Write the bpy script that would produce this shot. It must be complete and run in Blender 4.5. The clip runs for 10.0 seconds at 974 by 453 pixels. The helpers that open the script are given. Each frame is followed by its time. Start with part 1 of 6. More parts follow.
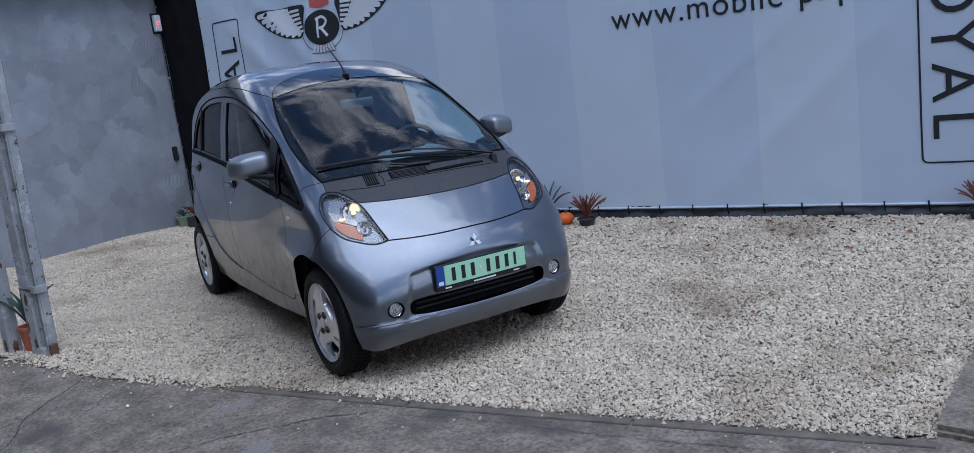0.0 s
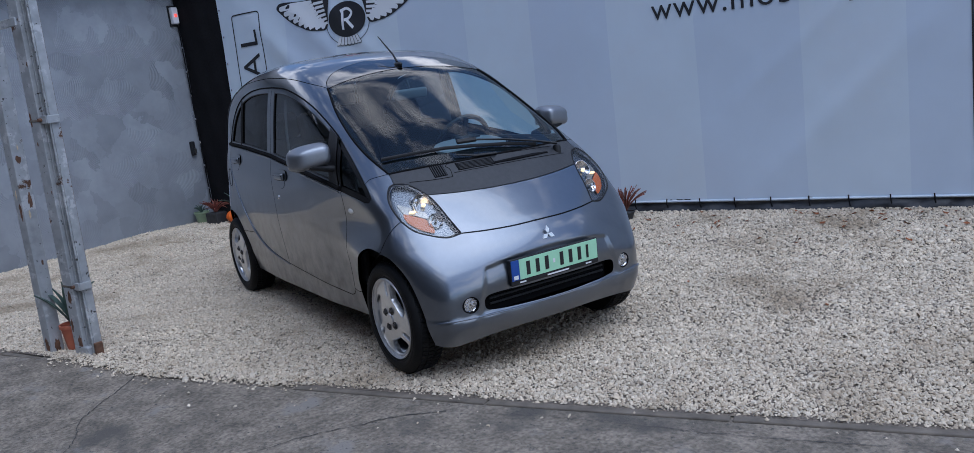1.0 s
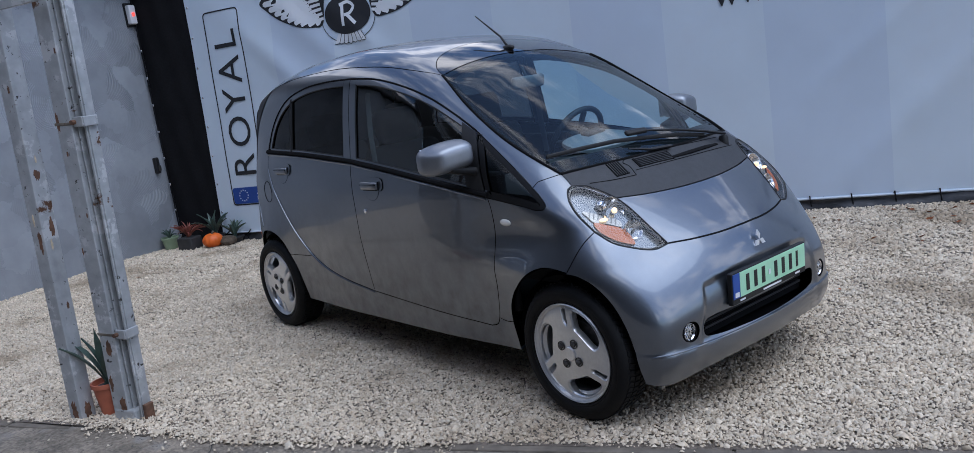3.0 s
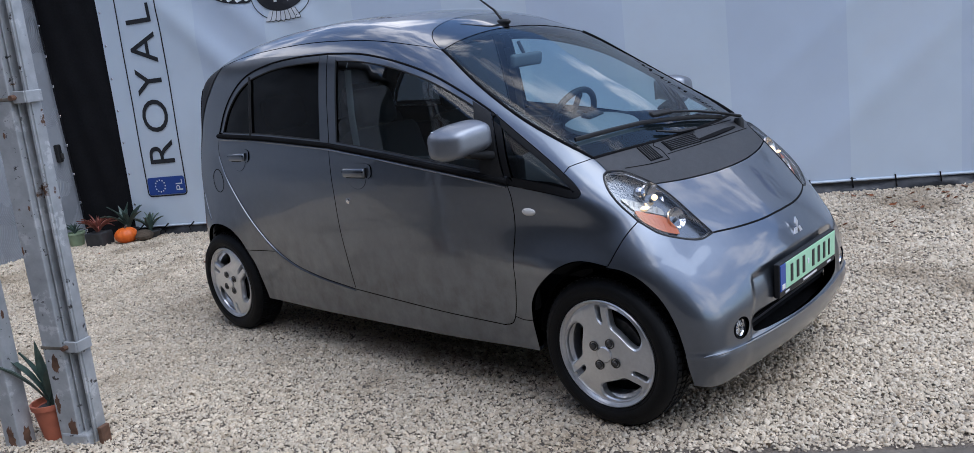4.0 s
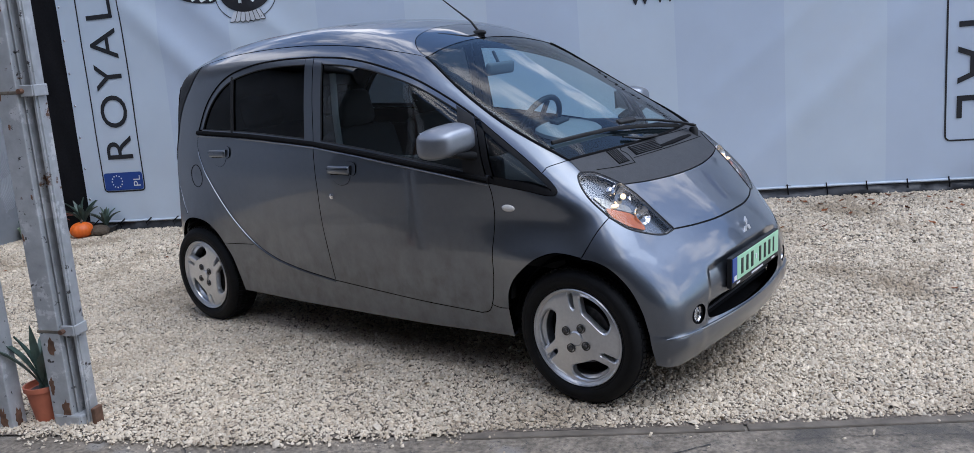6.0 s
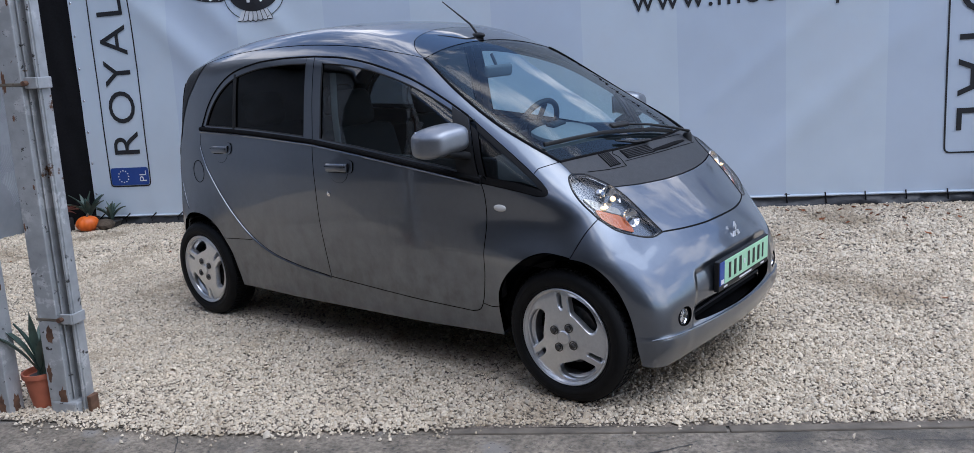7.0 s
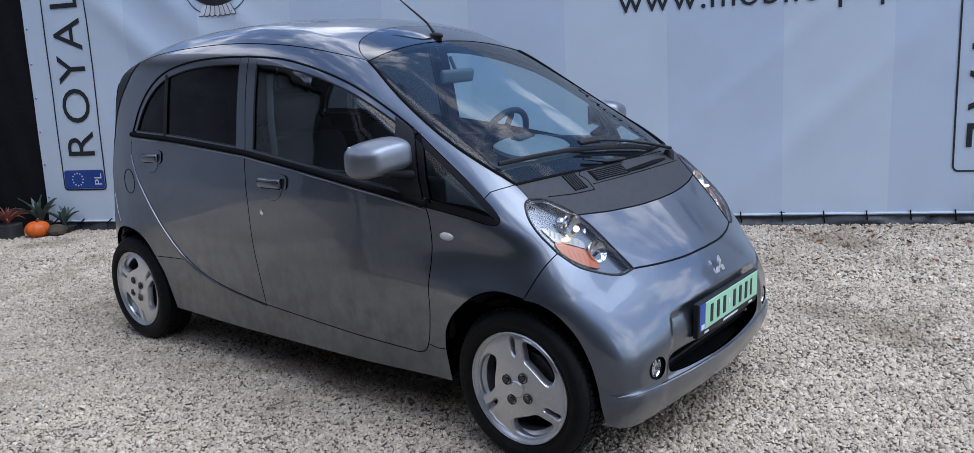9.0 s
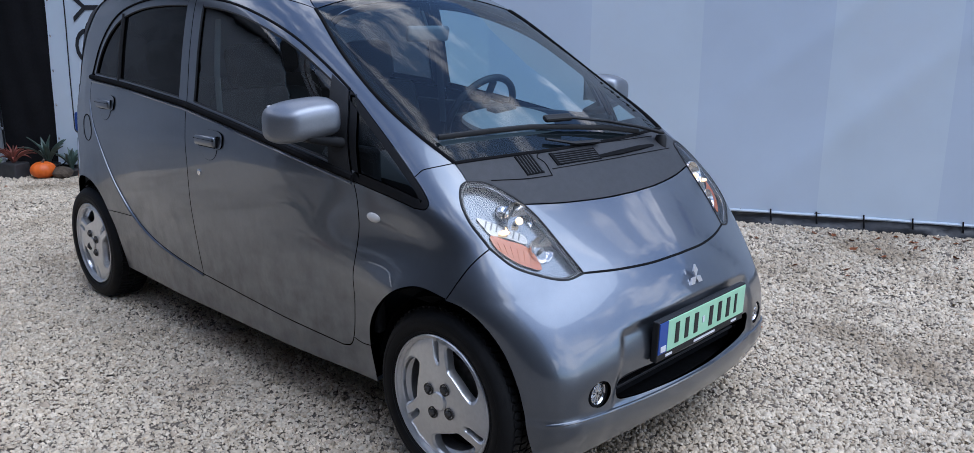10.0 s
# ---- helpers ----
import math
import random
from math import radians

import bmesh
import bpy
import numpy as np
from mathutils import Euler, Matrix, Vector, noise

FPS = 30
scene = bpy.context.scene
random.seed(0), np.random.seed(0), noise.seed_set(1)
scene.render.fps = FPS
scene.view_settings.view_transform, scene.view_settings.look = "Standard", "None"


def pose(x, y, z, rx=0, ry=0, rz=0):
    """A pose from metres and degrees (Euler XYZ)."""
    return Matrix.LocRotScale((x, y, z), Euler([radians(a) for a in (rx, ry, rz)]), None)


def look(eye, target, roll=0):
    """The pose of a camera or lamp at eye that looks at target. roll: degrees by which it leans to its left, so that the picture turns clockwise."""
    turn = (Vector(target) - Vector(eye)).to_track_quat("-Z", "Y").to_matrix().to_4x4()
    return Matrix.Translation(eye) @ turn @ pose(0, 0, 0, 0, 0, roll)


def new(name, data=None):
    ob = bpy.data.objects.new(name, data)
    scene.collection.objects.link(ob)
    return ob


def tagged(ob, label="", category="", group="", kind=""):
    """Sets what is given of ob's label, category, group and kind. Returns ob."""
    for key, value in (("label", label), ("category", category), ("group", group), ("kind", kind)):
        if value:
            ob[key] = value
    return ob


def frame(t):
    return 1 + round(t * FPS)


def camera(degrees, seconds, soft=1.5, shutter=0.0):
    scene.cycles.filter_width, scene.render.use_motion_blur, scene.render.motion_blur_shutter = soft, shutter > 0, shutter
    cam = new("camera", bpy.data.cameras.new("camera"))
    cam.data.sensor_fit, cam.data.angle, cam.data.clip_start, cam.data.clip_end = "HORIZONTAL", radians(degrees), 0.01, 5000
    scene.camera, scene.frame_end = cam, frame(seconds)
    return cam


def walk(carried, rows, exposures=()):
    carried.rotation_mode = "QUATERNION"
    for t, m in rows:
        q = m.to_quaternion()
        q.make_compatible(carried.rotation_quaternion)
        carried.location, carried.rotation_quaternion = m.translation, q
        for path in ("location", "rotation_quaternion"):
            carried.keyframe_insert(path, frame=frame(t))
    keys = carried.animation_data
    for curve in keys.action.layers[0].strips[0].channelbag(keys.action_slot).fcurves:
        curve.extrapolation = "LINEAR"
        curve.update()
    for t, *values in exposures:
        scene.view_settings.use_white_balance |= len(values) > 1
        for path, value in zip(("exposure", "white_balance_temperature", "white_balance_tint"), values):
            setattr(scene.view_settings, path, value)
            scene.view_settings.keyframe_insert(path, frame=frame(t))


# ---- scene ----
from mathutils.geometry import delaunay_2d_cdt

# ---------------------------------------------------------------- camera
cam = camera(60.8, 10.0, 0.5)
PATH = [
    (0, (5.277, -2.005, 1.435), (3.582, -1.007, 1.071), -7.2),
    (0.5, (5.158, -2.136, 1.429), (3.458, -1.145, 1.067), -7.3),
    (1, (4.963, -2.296, 1.444), (3.283, -1.277, 1.069), -7.3),
    (1.5, (4.658, -2.418, 1.456), (2.994, -1.374, 1.08), -8.4),
    (2, (4.31, -2.576, 1.451), (2.68, -1.472, 1.096), -8.3),
    (2.5, (3.959, -2.751, 1.454), (2.367, -1.594, 1.098), -8.3),
    (2.7, (3.805, -2.79, 1.441), (2.224, -1.618, 1.082), -8.4),
    (3.8, (3.107, -3.005, 1.452), (1.746, -1.603, 1.026), -7.4),
    (4, (2.996, -3.005, 1.446), (1.646, -1.594, 1.015), -7.4),
    (4.5, (2.801, -3.024, 1.458), (1.464, -1.6, 1.026), -7.3),
    (5, (2.744, -3.161, 1.48), (1.479, -1.676, 1.037), -6.7),
    (5.5, (2.856, -3.262, 1.489), (1.621, -1.752, 1.048), -6.2),
    (6, (3.043, -3.334, 1.487), (1.809, -1.822, 1.05), -5.6),
    (7.5, (3.135, -3.338, 1.467), (1.875, -1.844, 1.045), -4.0),
    (8, (3.093, -3.265, 1.485), (1.828, -1.775, 1.061), -3.6),
    (8.5, (2.996, -3.104, 1.493), (1.741, -1.603, 1.077), -3.4),
    (9, (2.974, -2.837, 1.466), (1.727, -1.331, 1.042), -3.5),
    (9.5, (3.018, -2.56, 1.45), (1.76, -1.092, 0.939), -0.8),
    (10, (2.988, -2.247, 1.409), (1.643, -0.849, 0.919), -0.0),
]
walk(cam, [(t, look(eye, target, roll)) for t, eye, target, roll in PATH], [(0, 0.14, 5000, 8), (2.5, 0.21, 5080, 8), (4.5, 0.60, 5380, 8), (7.5, 0.60, 5350, 8), (10, 0.56, 5120, 8)])

# ---------------------------------------------------------------- light
SUN_ROT, SUN_EL = radians(84), radians(64)
world = bpy.data.worlds.new("sky")
scene.world = world
world.use_nodes = True
wn, wl = world.node_tree.nodes, world.node_tree.links
wn.clear()
w_out = wn.new("ShaderNodeOutputWorld")
w_bg = wn.new("ShaderNodeBackground")
w_sky = wn.new("ShaderNodeTexSky")
w_sky.sky_type = "NISHITA"
w_sky.sun_disc = False
w_sky.sun_elevation, w_sky.sun_rotation = SUN_EL, SUN_ROT
w_sky.air_density, w_sky.dust_density = 0.85, 1.6
w_map = wn.new("ShaderNodeMapping")
w_map.inputs["Scale"].default_value = (1.0, 1.0, 1.6)
w_map.inputs["Location"].default_value = (1.7, 0.6, 0.2)
w_co = wn.new("ShaderNodeTexCoord")
w_noise = wn.new("ShaderNodeTexNoise")
w_noise.inputs["Scale"].default_value = 4.0
w_noise.inputs["Detail"].default_value = 7.0
w_noise.inputs["Roughness"].default_value = 0.6
w_ramp = wn.new("ShaderNodeValToRGB")
w_ramp.color_ramp.elements[0].position, w_ramp.color_ramp.elements[1].position = 0.50, 0.62
w_mix = wn.new("ShaderNodeMix")
w_mix.data_type = "RGBA"
w_mix.inputs["B"].default_value = (13.5, 11.7, 10.3, 1)
wl.new(w_co.outputs["Generated"], w_map.inputs["Vector"])
wl.new(w_map.outputs["Vector"], w_noise.inputs["Vector"])
wl.new(w_noise.outputs["Fac"], w_ramp.inputs["Fac"])
wl.new(w_ramp.outputs["Color"], w_mix.inputs["Factor"])
wl.new(w_sky.outputs["Color"], w_mix.inputs["A"])
wl.new(w_mix.outputs["Result"], w_bg.inputs["Color"])
wl.new(w_bg.outputs["Background"], w_out.inputs["Surface"])
w_bg.inputs["Strength"].default_value = 0.125
sun = new("sun", bpy.data.lights.new("sun", "SUN"))
sun.data.energy, sun.data.angle, sun.data.color = 1.0, radians(60), (1.0, 0.96, 0.91)
sun.matrix_world = look((0, 0, 0), (-math.sin(SUN_ROT), -math.cos(SUN_ROT), -math.tan(SUN_EL)))

# ---------------------------------------------------------------- small tools


def material(name, color, rough=0.5, metal=0.0, vary=0.0, scale=20.0, bump=0.0, bump_scale=None, coat=0.0, spec=0.5, spots=None, random_by=None):
    """Procedural material: base colour with two scales of noise, a bump, and optional spots (colour, scale, edge)."""
    m = bpy.data.materials.new(name)
    m.use_nodes = True
    nt = m.node_tree
    b = nt.nodes["Principled BSDF"]
    b.inputs["Roughness"].default_value, b.inputs["Metallic"].default_value = rough, metal
    b.inputs["Coat Weight"].default_value, b.inputs["Coat Roughness"].default_value = coat, 0.03
    b.inputs["Specular IOR Level"].default_value = spec
    b.inputs["Base Color"].default_value = (*color, 1)
    co = nt.nodes.new("ShaderNodeTexCoord")
    last = None
    if vary or spots or random_by:
        rgb = nt.nodes.new("ShaderNodeRGB")
        rgb.outputs[0].default_value = (*color, 1)
        last = rgb.outputs[0]
    for k, (s, a) in enumerate(((scale, vary), (scale / 9, vary * 0.8))):
        if not vary:
            break
        no = nt.nodes.new("ShaderNodeTexNoise")
        no.inputs["Scale"].default_value, no.inputs["Detail"].default_value = s, 6
        nt.links.new(co.outputs["Object"], no.inputs["Vector"])
        mr = nt.nodes.new("ShaderNodeMapRange")
        mr.inputs["From Min"].default_value, mr.inputs["From Max"].default_value = 0.3, 0.7
        mr.inputs["To Min"].default_value, mr.inputs["To Max"].default_value = 1 - a, 1 + a
        nt.links.new(no.outputs["Fac"], mr.inputs["Value"])
        mx = nt.nodes.new("ShaderNodeVectorMath")
        mx.operation = "SCALE"
        nt.links.new(last, mx.inputs[0])
        nt.links.new(mr.outputs["Result"], mx.inputs["Scale"])
        last = mx.outputs["Vector"]
    for c, s, edge, width in spots or ():
        no = nt.nodes.new("ShaderNodeTexNoise")
        no.inputs["Scale"].default_value, no.inputs["Detail"].default_value, no.inputs["Roughness"].default_value = s, 8, 0.65
        nt.links.new(co.outputs["Object"], no.inputs["Vector"])
        mr = nt.nodes.new("ShaderNodeMapRange")
        mr.inputs["From Min"].default_value, mr.inputs["From Max"].default_value = edge, edge + width
        nt.links.new(no.outputs["Fac"], mr.inputs["Value"])
        mx = nt.nodes.new("ShaderNodeMix")
        mx.data_type = "RGBA"
        mx.inputs["B"].default_value = (*c, 1)
        nt.links.new(mr.outputs["Result"], mx.inputs["Factor"])
        nt.links.new(last, mx.inputs["A"])
        last = mx.outputs["Result"]
    if random_by:
        src = nt.nodes.new("ShaderNodeNewGeometry").outputs["Random Per Island"] if random_by[0] == "island" else nt.nodes.new("ShaderNodeObjectInfo").outputs["Random"]
        ramp = nt.nodes.new("ShaderNodeValToRGB")
        cols = random_by[1]
        while len(ramp.color_ramp.elements) < len(cols):
            ramp.color_ramp.elements.new(0.5)
        for i, c in enumerate(cols):
            ramp.color_ramp.elements[i].position = i / (len(cols) - 1)
            ramp.color_ramp.elements[i].color = (*c, 1)
        nt.links.new(src, ramp.inputs["Fac"])
        mx = nt.nodes.new("ShaderNodeVectorMath")
        mx.operation = "MULTIPLY"
        nt.links.new(last, mx.inputs[0])
        nt.links.new(ramp.outputs["Color"], mx.inputs[1])
        last = mx.outputs["Vector"]
    if last:
        nt.links.new(last, b.inputs["Base Color"])
    if bump:
        no = nt.nodes.new("ShaderNodeTexNoise")
        no.inputs["Scale"].default_value, no.inputs["Detail"].default_value = bump_scale or scale * 4, 5
        nt.links.new(co.outputs["Object"], no.inputs["Vector"])
        bp = nt.nodes.new("ShaderNodeBump")
        bp.inputs["Strength"].default_value, bp.inputs["Distance"].default_value = 1.0, bump
        nt.links.new(no.outputs["Fac"], bp.inputs["Height"])
        nt.links.new(bp.outputs["Normal"], b.inputs["Normal"])
    return m


def glass(name, tint, rough=0.0, clear=0.8, base=0.075, grazing=0.9):
    """Thin automotive glass: a sharp reflection over a tinted see-through sheet."""
    m = bpy.data.materials.new(name)
    m.use_nodes = True
    nt = m.node_tree
    nt.nodes.clear()
    out = nt.nodes.new("ShaderNodeOutputMaterial")
    tr = nt.nodes.new("ShaderNodeBsdfTransparent")
    tr.inputs["Color"].default_value = (*[c * clear for c in tint], 1)
    gl = nt.nodes.new("ShaderNodeBsdfGlossy")
    gl.inputs["Roughness"].default_value = rough
    lw = nt.nodes.new("ShaderNodeLayerWeight")
    lw.inputs["Blend"].default_value = 0.5
    pw = nt.nodes.new("ShaderNodeMath")
    pw.operation = "POWER"
    pw.inputs[1].default_value = 4.2
    nt.links.new(lw.outputs["Facing"], pw.inputs[0])
    ad = nt.nodes.new("ShaderNodeMath")
    ad.operation = "MULTIPLY_ADD"
    ad.inputs[1].default_value, ad.inputs[2].default_value = grazing, base
    nt.links.new(pw.outputs[0], ad.inputs[0])
    mx = nt.nodes.new("ShaderNodeMixShader")
    nt.links.new(ad.outputs[0], mx.inputs["Fac"])
    nt.links.new(tr.outputs["BSDF"], mx.inputs[1])
    nt.links.new(gl.outputs["BSDF"], mx.inputs[2])
    nt.links.new(mx.outputs["Shader"], out.inputs["Surface"])
    return m


def emitter(name, color, strength):
    m = bpy.data.materials.new(name)
    m.use_nodes = True
    b = m.node_tree.nodes["Principled BSDF"]
    b.inputs["Base Color"].default_value = (*color, 1)
    b.inputs["Emission Color"].default_value = (*color, 1)
    b.inputs["Emission Strength"].default_value = strength
    return m


def mesh_of(name, verts, faces, mats, smooth=False, normals=None, index=None):
    me = bpy.data.meshes.new(name)
    me.from_pydata([tuple(v) for v in verts], [], [tuple(int(i) for i in f) for f in faces])
    for m in mats if isinstance(mats, (list, tuple)) else [mats]:
        me.materials.append(m)
    if index is not None:
        me.polygons.foreach_set("material_index", index)
    if smooth:
        me.polygons.foreach_set("use_smooth", [True] * len(me.polygons))
    me.update()
    if normals is not None:
        me.normals_split_custom_set_from_vertices([tuple(n) for n in normals])
    return me


def put(name, me, parent=None, label="", m=None):
    ob = new(name, me)
    if parent is not None:
        ob.parent = parent
    if m is not None:
        ob.matrix_basis = m
    if label:
        ob["label"] = label
    return ob


def part(name, bm, mat, parent, label="", smooth=False, m=None):
    """Links a bmesh as one mesh object under a thing or a part."""
    me = bpy.data.meshes.new(name)
    bm.to_mesh(me)
    bm.free()
    me.materials.append(mat)
    if smooth:
        for p in me.polygons:
            p.use_smooth = True
        me.set_sharp_from_angle(angle=radians(40))
    return put(name, me, parent, label, m)


def thing(name, label, category, group="", m=None, kind=""):
    ob = new(name)
    if m is not None:
        ob.matrix_world = m
    return tagged(ob, label, category, group, kind)


def box(size, at=(0, 0, 0), bevel=0.0, seg=2, bm=None, turn=None):
    own = bm if bm is not None else bmesh.new()
    t = bmesh.new()
    bmesh.ops.create_cube(t, size=1.0)
    bmesh.ops.scale(t, vec=size, verts=t.verts)
    if bevel:
        bmesh.ops.bevel(t, geom=t.edges[:], offset=bevel, segments=seg, affect="EDGES", profile=0.5)
    bmesh.ops.transform(t, matrix=Matrix.Translation(at) @ (turn or Matrix()), verts=t.verts)
    me = bpy.data.meshes.new("tmp")
    t.to_mesh(me)
    t.free()
    own.from_mesh(me)
    bpy.data.meshes.remove(me)
    return own


def lathe(profile, steps=32, axis="z", bm=None, at=(0, 0, 0), closed=False):
    """Turns a profile of (radius, height) about an axis."""
    own = bm if bm is not None else bmesh.new()
    rings = []
    for r, h in profile:
        ring = []
        for k in range(steps):
            a = 2 * math.pi * k / steps
            p = (r * math.cos(a), r * math.sin(a), h)
            if axis == "y":
                p = (p[0], p[2], p[1])
            elif axis == "x":
                p = (p[2], p[0], p[1])
            ring.append(own.verts.new(Vector(p) + Vector(at)))
        rings.append(ring)
    for a, b in zip(rings, rings[1:] + (rings[:1] if closed else [])):
        for k in range(steps):
            f = (a[k], a[(k + 1) % steps], b[(k + 1) % steps], b[k])
            own.faces.new(f if axis != "y" else f[::-1])
    if not closed:
        for ring, flip in ((rings[0], True), (rings[-1], False)):
            own.faces.new(ring[::-1] if flip != (axis == "y") else ring)
    bmesh.ops.recalc_face_normals(own, faces=own.faces)
    return own


def tube(points, radius, steps=10, bm=None, closed=False, flat=1.0, up=(0, 0, 1)):
    """A round or flattened bar along points; radius may be a list."""
    own = bm if bm is not None else bmesh.new()
    pts = [Vector(p) for p in points]
    n = len(pts)
    rings = []
    for i, p in enumerate(pts):
        a = pts[i - 1] if i or closed else pts[0]
        b = pts[(i + 1) % n] if i < n - 1 or closed else pts[-1]
        d = (b - a).normalized()
        s = d.cross(Vector(up))
        s = s.normalized() if s.length > 1e-4 else d.orthogonal().normalized()
        t = s.cross(d)
        r = float(radius[i]) if isinstance(radius, (list, tuple)) else radius
        rings.append([own.verts.new(p + r * (math.cos(2 * math.pi * k / steps) * s + flat * math.sin(2 * math.pi * k / steps) * t)) for k in range(steps)])
    for a, b in zip(rings, rings[1:] + (rings[:1] if closed else [])):
        for k in range(steps):
            own.faces.new((a[k], a[(k + 1) % steps], b[(k + 1) % steps], b[k]))
    if not closed:
        own.faces.new(rings[0][::-1])
        own.faces.new(rings[-1])
    bmesh.ops.recalc_face_normals(own, faces=own.faces)
    return own


def smooth_line(pts, step=0.02, closed=False):
    """A dense centripetal curve through control points."""
    P = np.array(pts, float)
    if closed:
        P = np.vstack([P[-1:], P, P[:2]])
    else:
        P = np.vstack([2 * P[0] - P[1], P, 2 * P[-1] - P[-2]])
    out = []
    for i in range(1, len(P) - 2):
        p0, p1, p2, p3 = P[i - 1:i + 3]
        t0 = 0.0
        t1 = t0 + np.linalg.norm(p1 - p0) ** .5
        t2 = t1 + np.linalg.norm(p2 - p1) ** .5
        t3 = t2 + np.linalg.norm(p3 - p2) ** .5
        k = max(1, int(np.ceil(np.linalg.norm(p2 - p1) / step)))
        for t in np.linspace(t1, t2, k, endpoint=False):
            a1 = (t1 - t) / (t1 - t0) * p0 + (t - t0) / (t1 - t0) * p1
            a2 = (t2 - t) / (t2 - t1) * p1 + (t - t1) / (t2 - t1) * p2
            a3 = (t3 - t) / (t3 - t2) * p2 + (t - t2) / (t3 - t2) * p3
            b1 = (t2 - t) / (t2 - t0) * a1 + (t - t0) / (t2 - t0) * a2
            b2 = (t3 - t) / (t3 - t1) * a2 + (t - t1) / (t3 - t1) * a3
            out.append((t2 - t) / (t2 - t1) * b1 + (t - t1) / (t2 - t1) * b2)
    if not closed:
        out.append(P[-2])
    return np.array(out)


def inside(q, poly):
    """Which of the points q lie inside the polygon."""
    x, y = q[:, 0], q[:, 1]
    res = np.zeros(len(q), bool)
    for (ax, ay), (bx, by) in zip(poly, np.roll(poly, -1, 0)):
        c = (ay > y) != (by > y)
        res ^= c & (x < (bx - ax) * (y - ay) / ((by - ay) if by != ay else 1e-12) + ax)
    return res


def edge_distance(q, poly):
    best = np.full(len(q), 1e9)
    for a, b in zip(poly, np.roll(poly, -1, 0)):
        d = b - a
        t = np.clip(((q - a) @ d) / max(d @ d, 1e-12), 0, 1)
        best = np.minimum(best, np.linalg.norm(q - a - t[:, None] * d, axis=1))
    return best


def fill(outer, holes=(), grid=0.02):
    """Triangles over a plane outline with holes, with inner points on a grid."""
    outer = np.asarray(outer, float)
    loops = [outer] + [np.asarray(h, float) for h in holes]
    lo, hi = outer.min(0), outer.max(0)
    gx, gy = np.meshgrid(np.arange(lo[0], hi[0], grid), np.arange(lo[1], hi[1], grid))
    gx = gx + (np.arange(gx.shape[0])[:, None] % 2) * grid * .5
    q = np.stack([gx.ravel(), gy.ravel()], 1)
    ok = inside(q, outer) & (edge_distance(q, outer) > grid * .45)
    for h in loops[1:]:
        ok &= ~inside(q, h) & (edge_distance(q, h) > grid * .45)
    q = q[ok]
    verts, faces = [], []
    for lp in loops:
        faces.append(list(range(len(verts), len(verts) + len(lp))))
        verts += [Vector(v) for v in lp]
    verts += [Vector(v) for v in q]
    v, _, f, *_ = delaunay_2d_cdt(verts, [], faces, 2 if holes else 1, 1e-6)
    return np.array([(a.x, a.y) for a in v]), [tuple(t) for t in f]


# ---------------------------------------------------------------- shape of the car body
def curve(xs, ys):
    """Smooth interpolation through knots (monotone cubic)."""
    xs, ys = np.array(xs, float), np.array(ys, float)
    h = np.diff(xs); d = np.diff(ys) / h
    m = np.zeros_like(ys); m[0], m[-1] = d[0], d[-1]
    for i in range(1, len(xs) - 1):
        if d[i - 1] * d[i] > 0:
            a, b = 2 * h[i] + h[i - 1], h[i] + 2 * h[i - 1]
            m[i] = (a + b) / (a / d[i - 1] + b / d[i])
    def f(x):
        x = np.asarray(x, float)
        i = np.clip(np.searchsorted(xs, x) - 1, 0, len(h) - 1)
        t = (x - xs[i]) / h[i]
        tc = np.clip(t, 0, 1)
        v = (ys[i] * (1 + 2 * tc) * (1 - tc) ** 2 + h[i] * m[i] * tc * (1 - tc) ** 2
             + ys[i + 1] * tc * tc * (3 - 2 * tc) + h[i] * m[i + 1] * tc * tc * (tc - 1))
        return v + np.where(t < 0, m[0] * (x - xs[0]), 0) + np.where(t > 1, m[-1] * (x - xs[-1]), 0)
    return f

half_width = curve([.15, .25, .35, .5, .7, .9, 1.0, 1.1, 1.3, 1.5, 1.65], [.668, .682, .697, .712, .724, .724, .712, .69, .655, .607, .55])
plan_taper = curve([-1.75, -1.5, -1.25, -.87, -.3, .4, 1.0, 1.3, 1.5, 1.7], [.17, .1, .05, .02, 0, 0, .022, .018, .026, .070])
nose_x = curve([.12, .2, .28, .36, .46, .56, .63, .7, .76], [1.69, 1.742, 1.768, 1.765, 1.772, 1.77, 1.76, 1.715, 1.64])
top_z = curve([-1.75, -1.55, -1.4, -1.1, -.7, -.3, 0, .2, .4, .5, .7, .9, 1.1, 1.25, 1.32, 1.4, 1.5, 1.6, 1.68, 1.8],
              [1.40, 1.485, 1.52, 1.585, 1.632, 1.645, 1.625, 1.588, 1.52, 1.478, 1.37, 1.26, 1.15, 1.065, 1.022, .965, .875, .772, .69, .56])
crown = curve([-1.6, -.3, .45, 1.0, 1.4, 1.6], [.12, .12, .2, .25, .3, .5])
tail_x = curve([.15, .3, .5, .7, .9, 1.2, 1.5], [-1.66, -1.70, -1.715, -1.70, -1.67, -1.62, -1.56])

def smax(a, b, k):
    h = np.clip(.5 + .5 * (a - b) / k, 0, 1)
    return b + (a - b) * h + k * h * (1 - h)

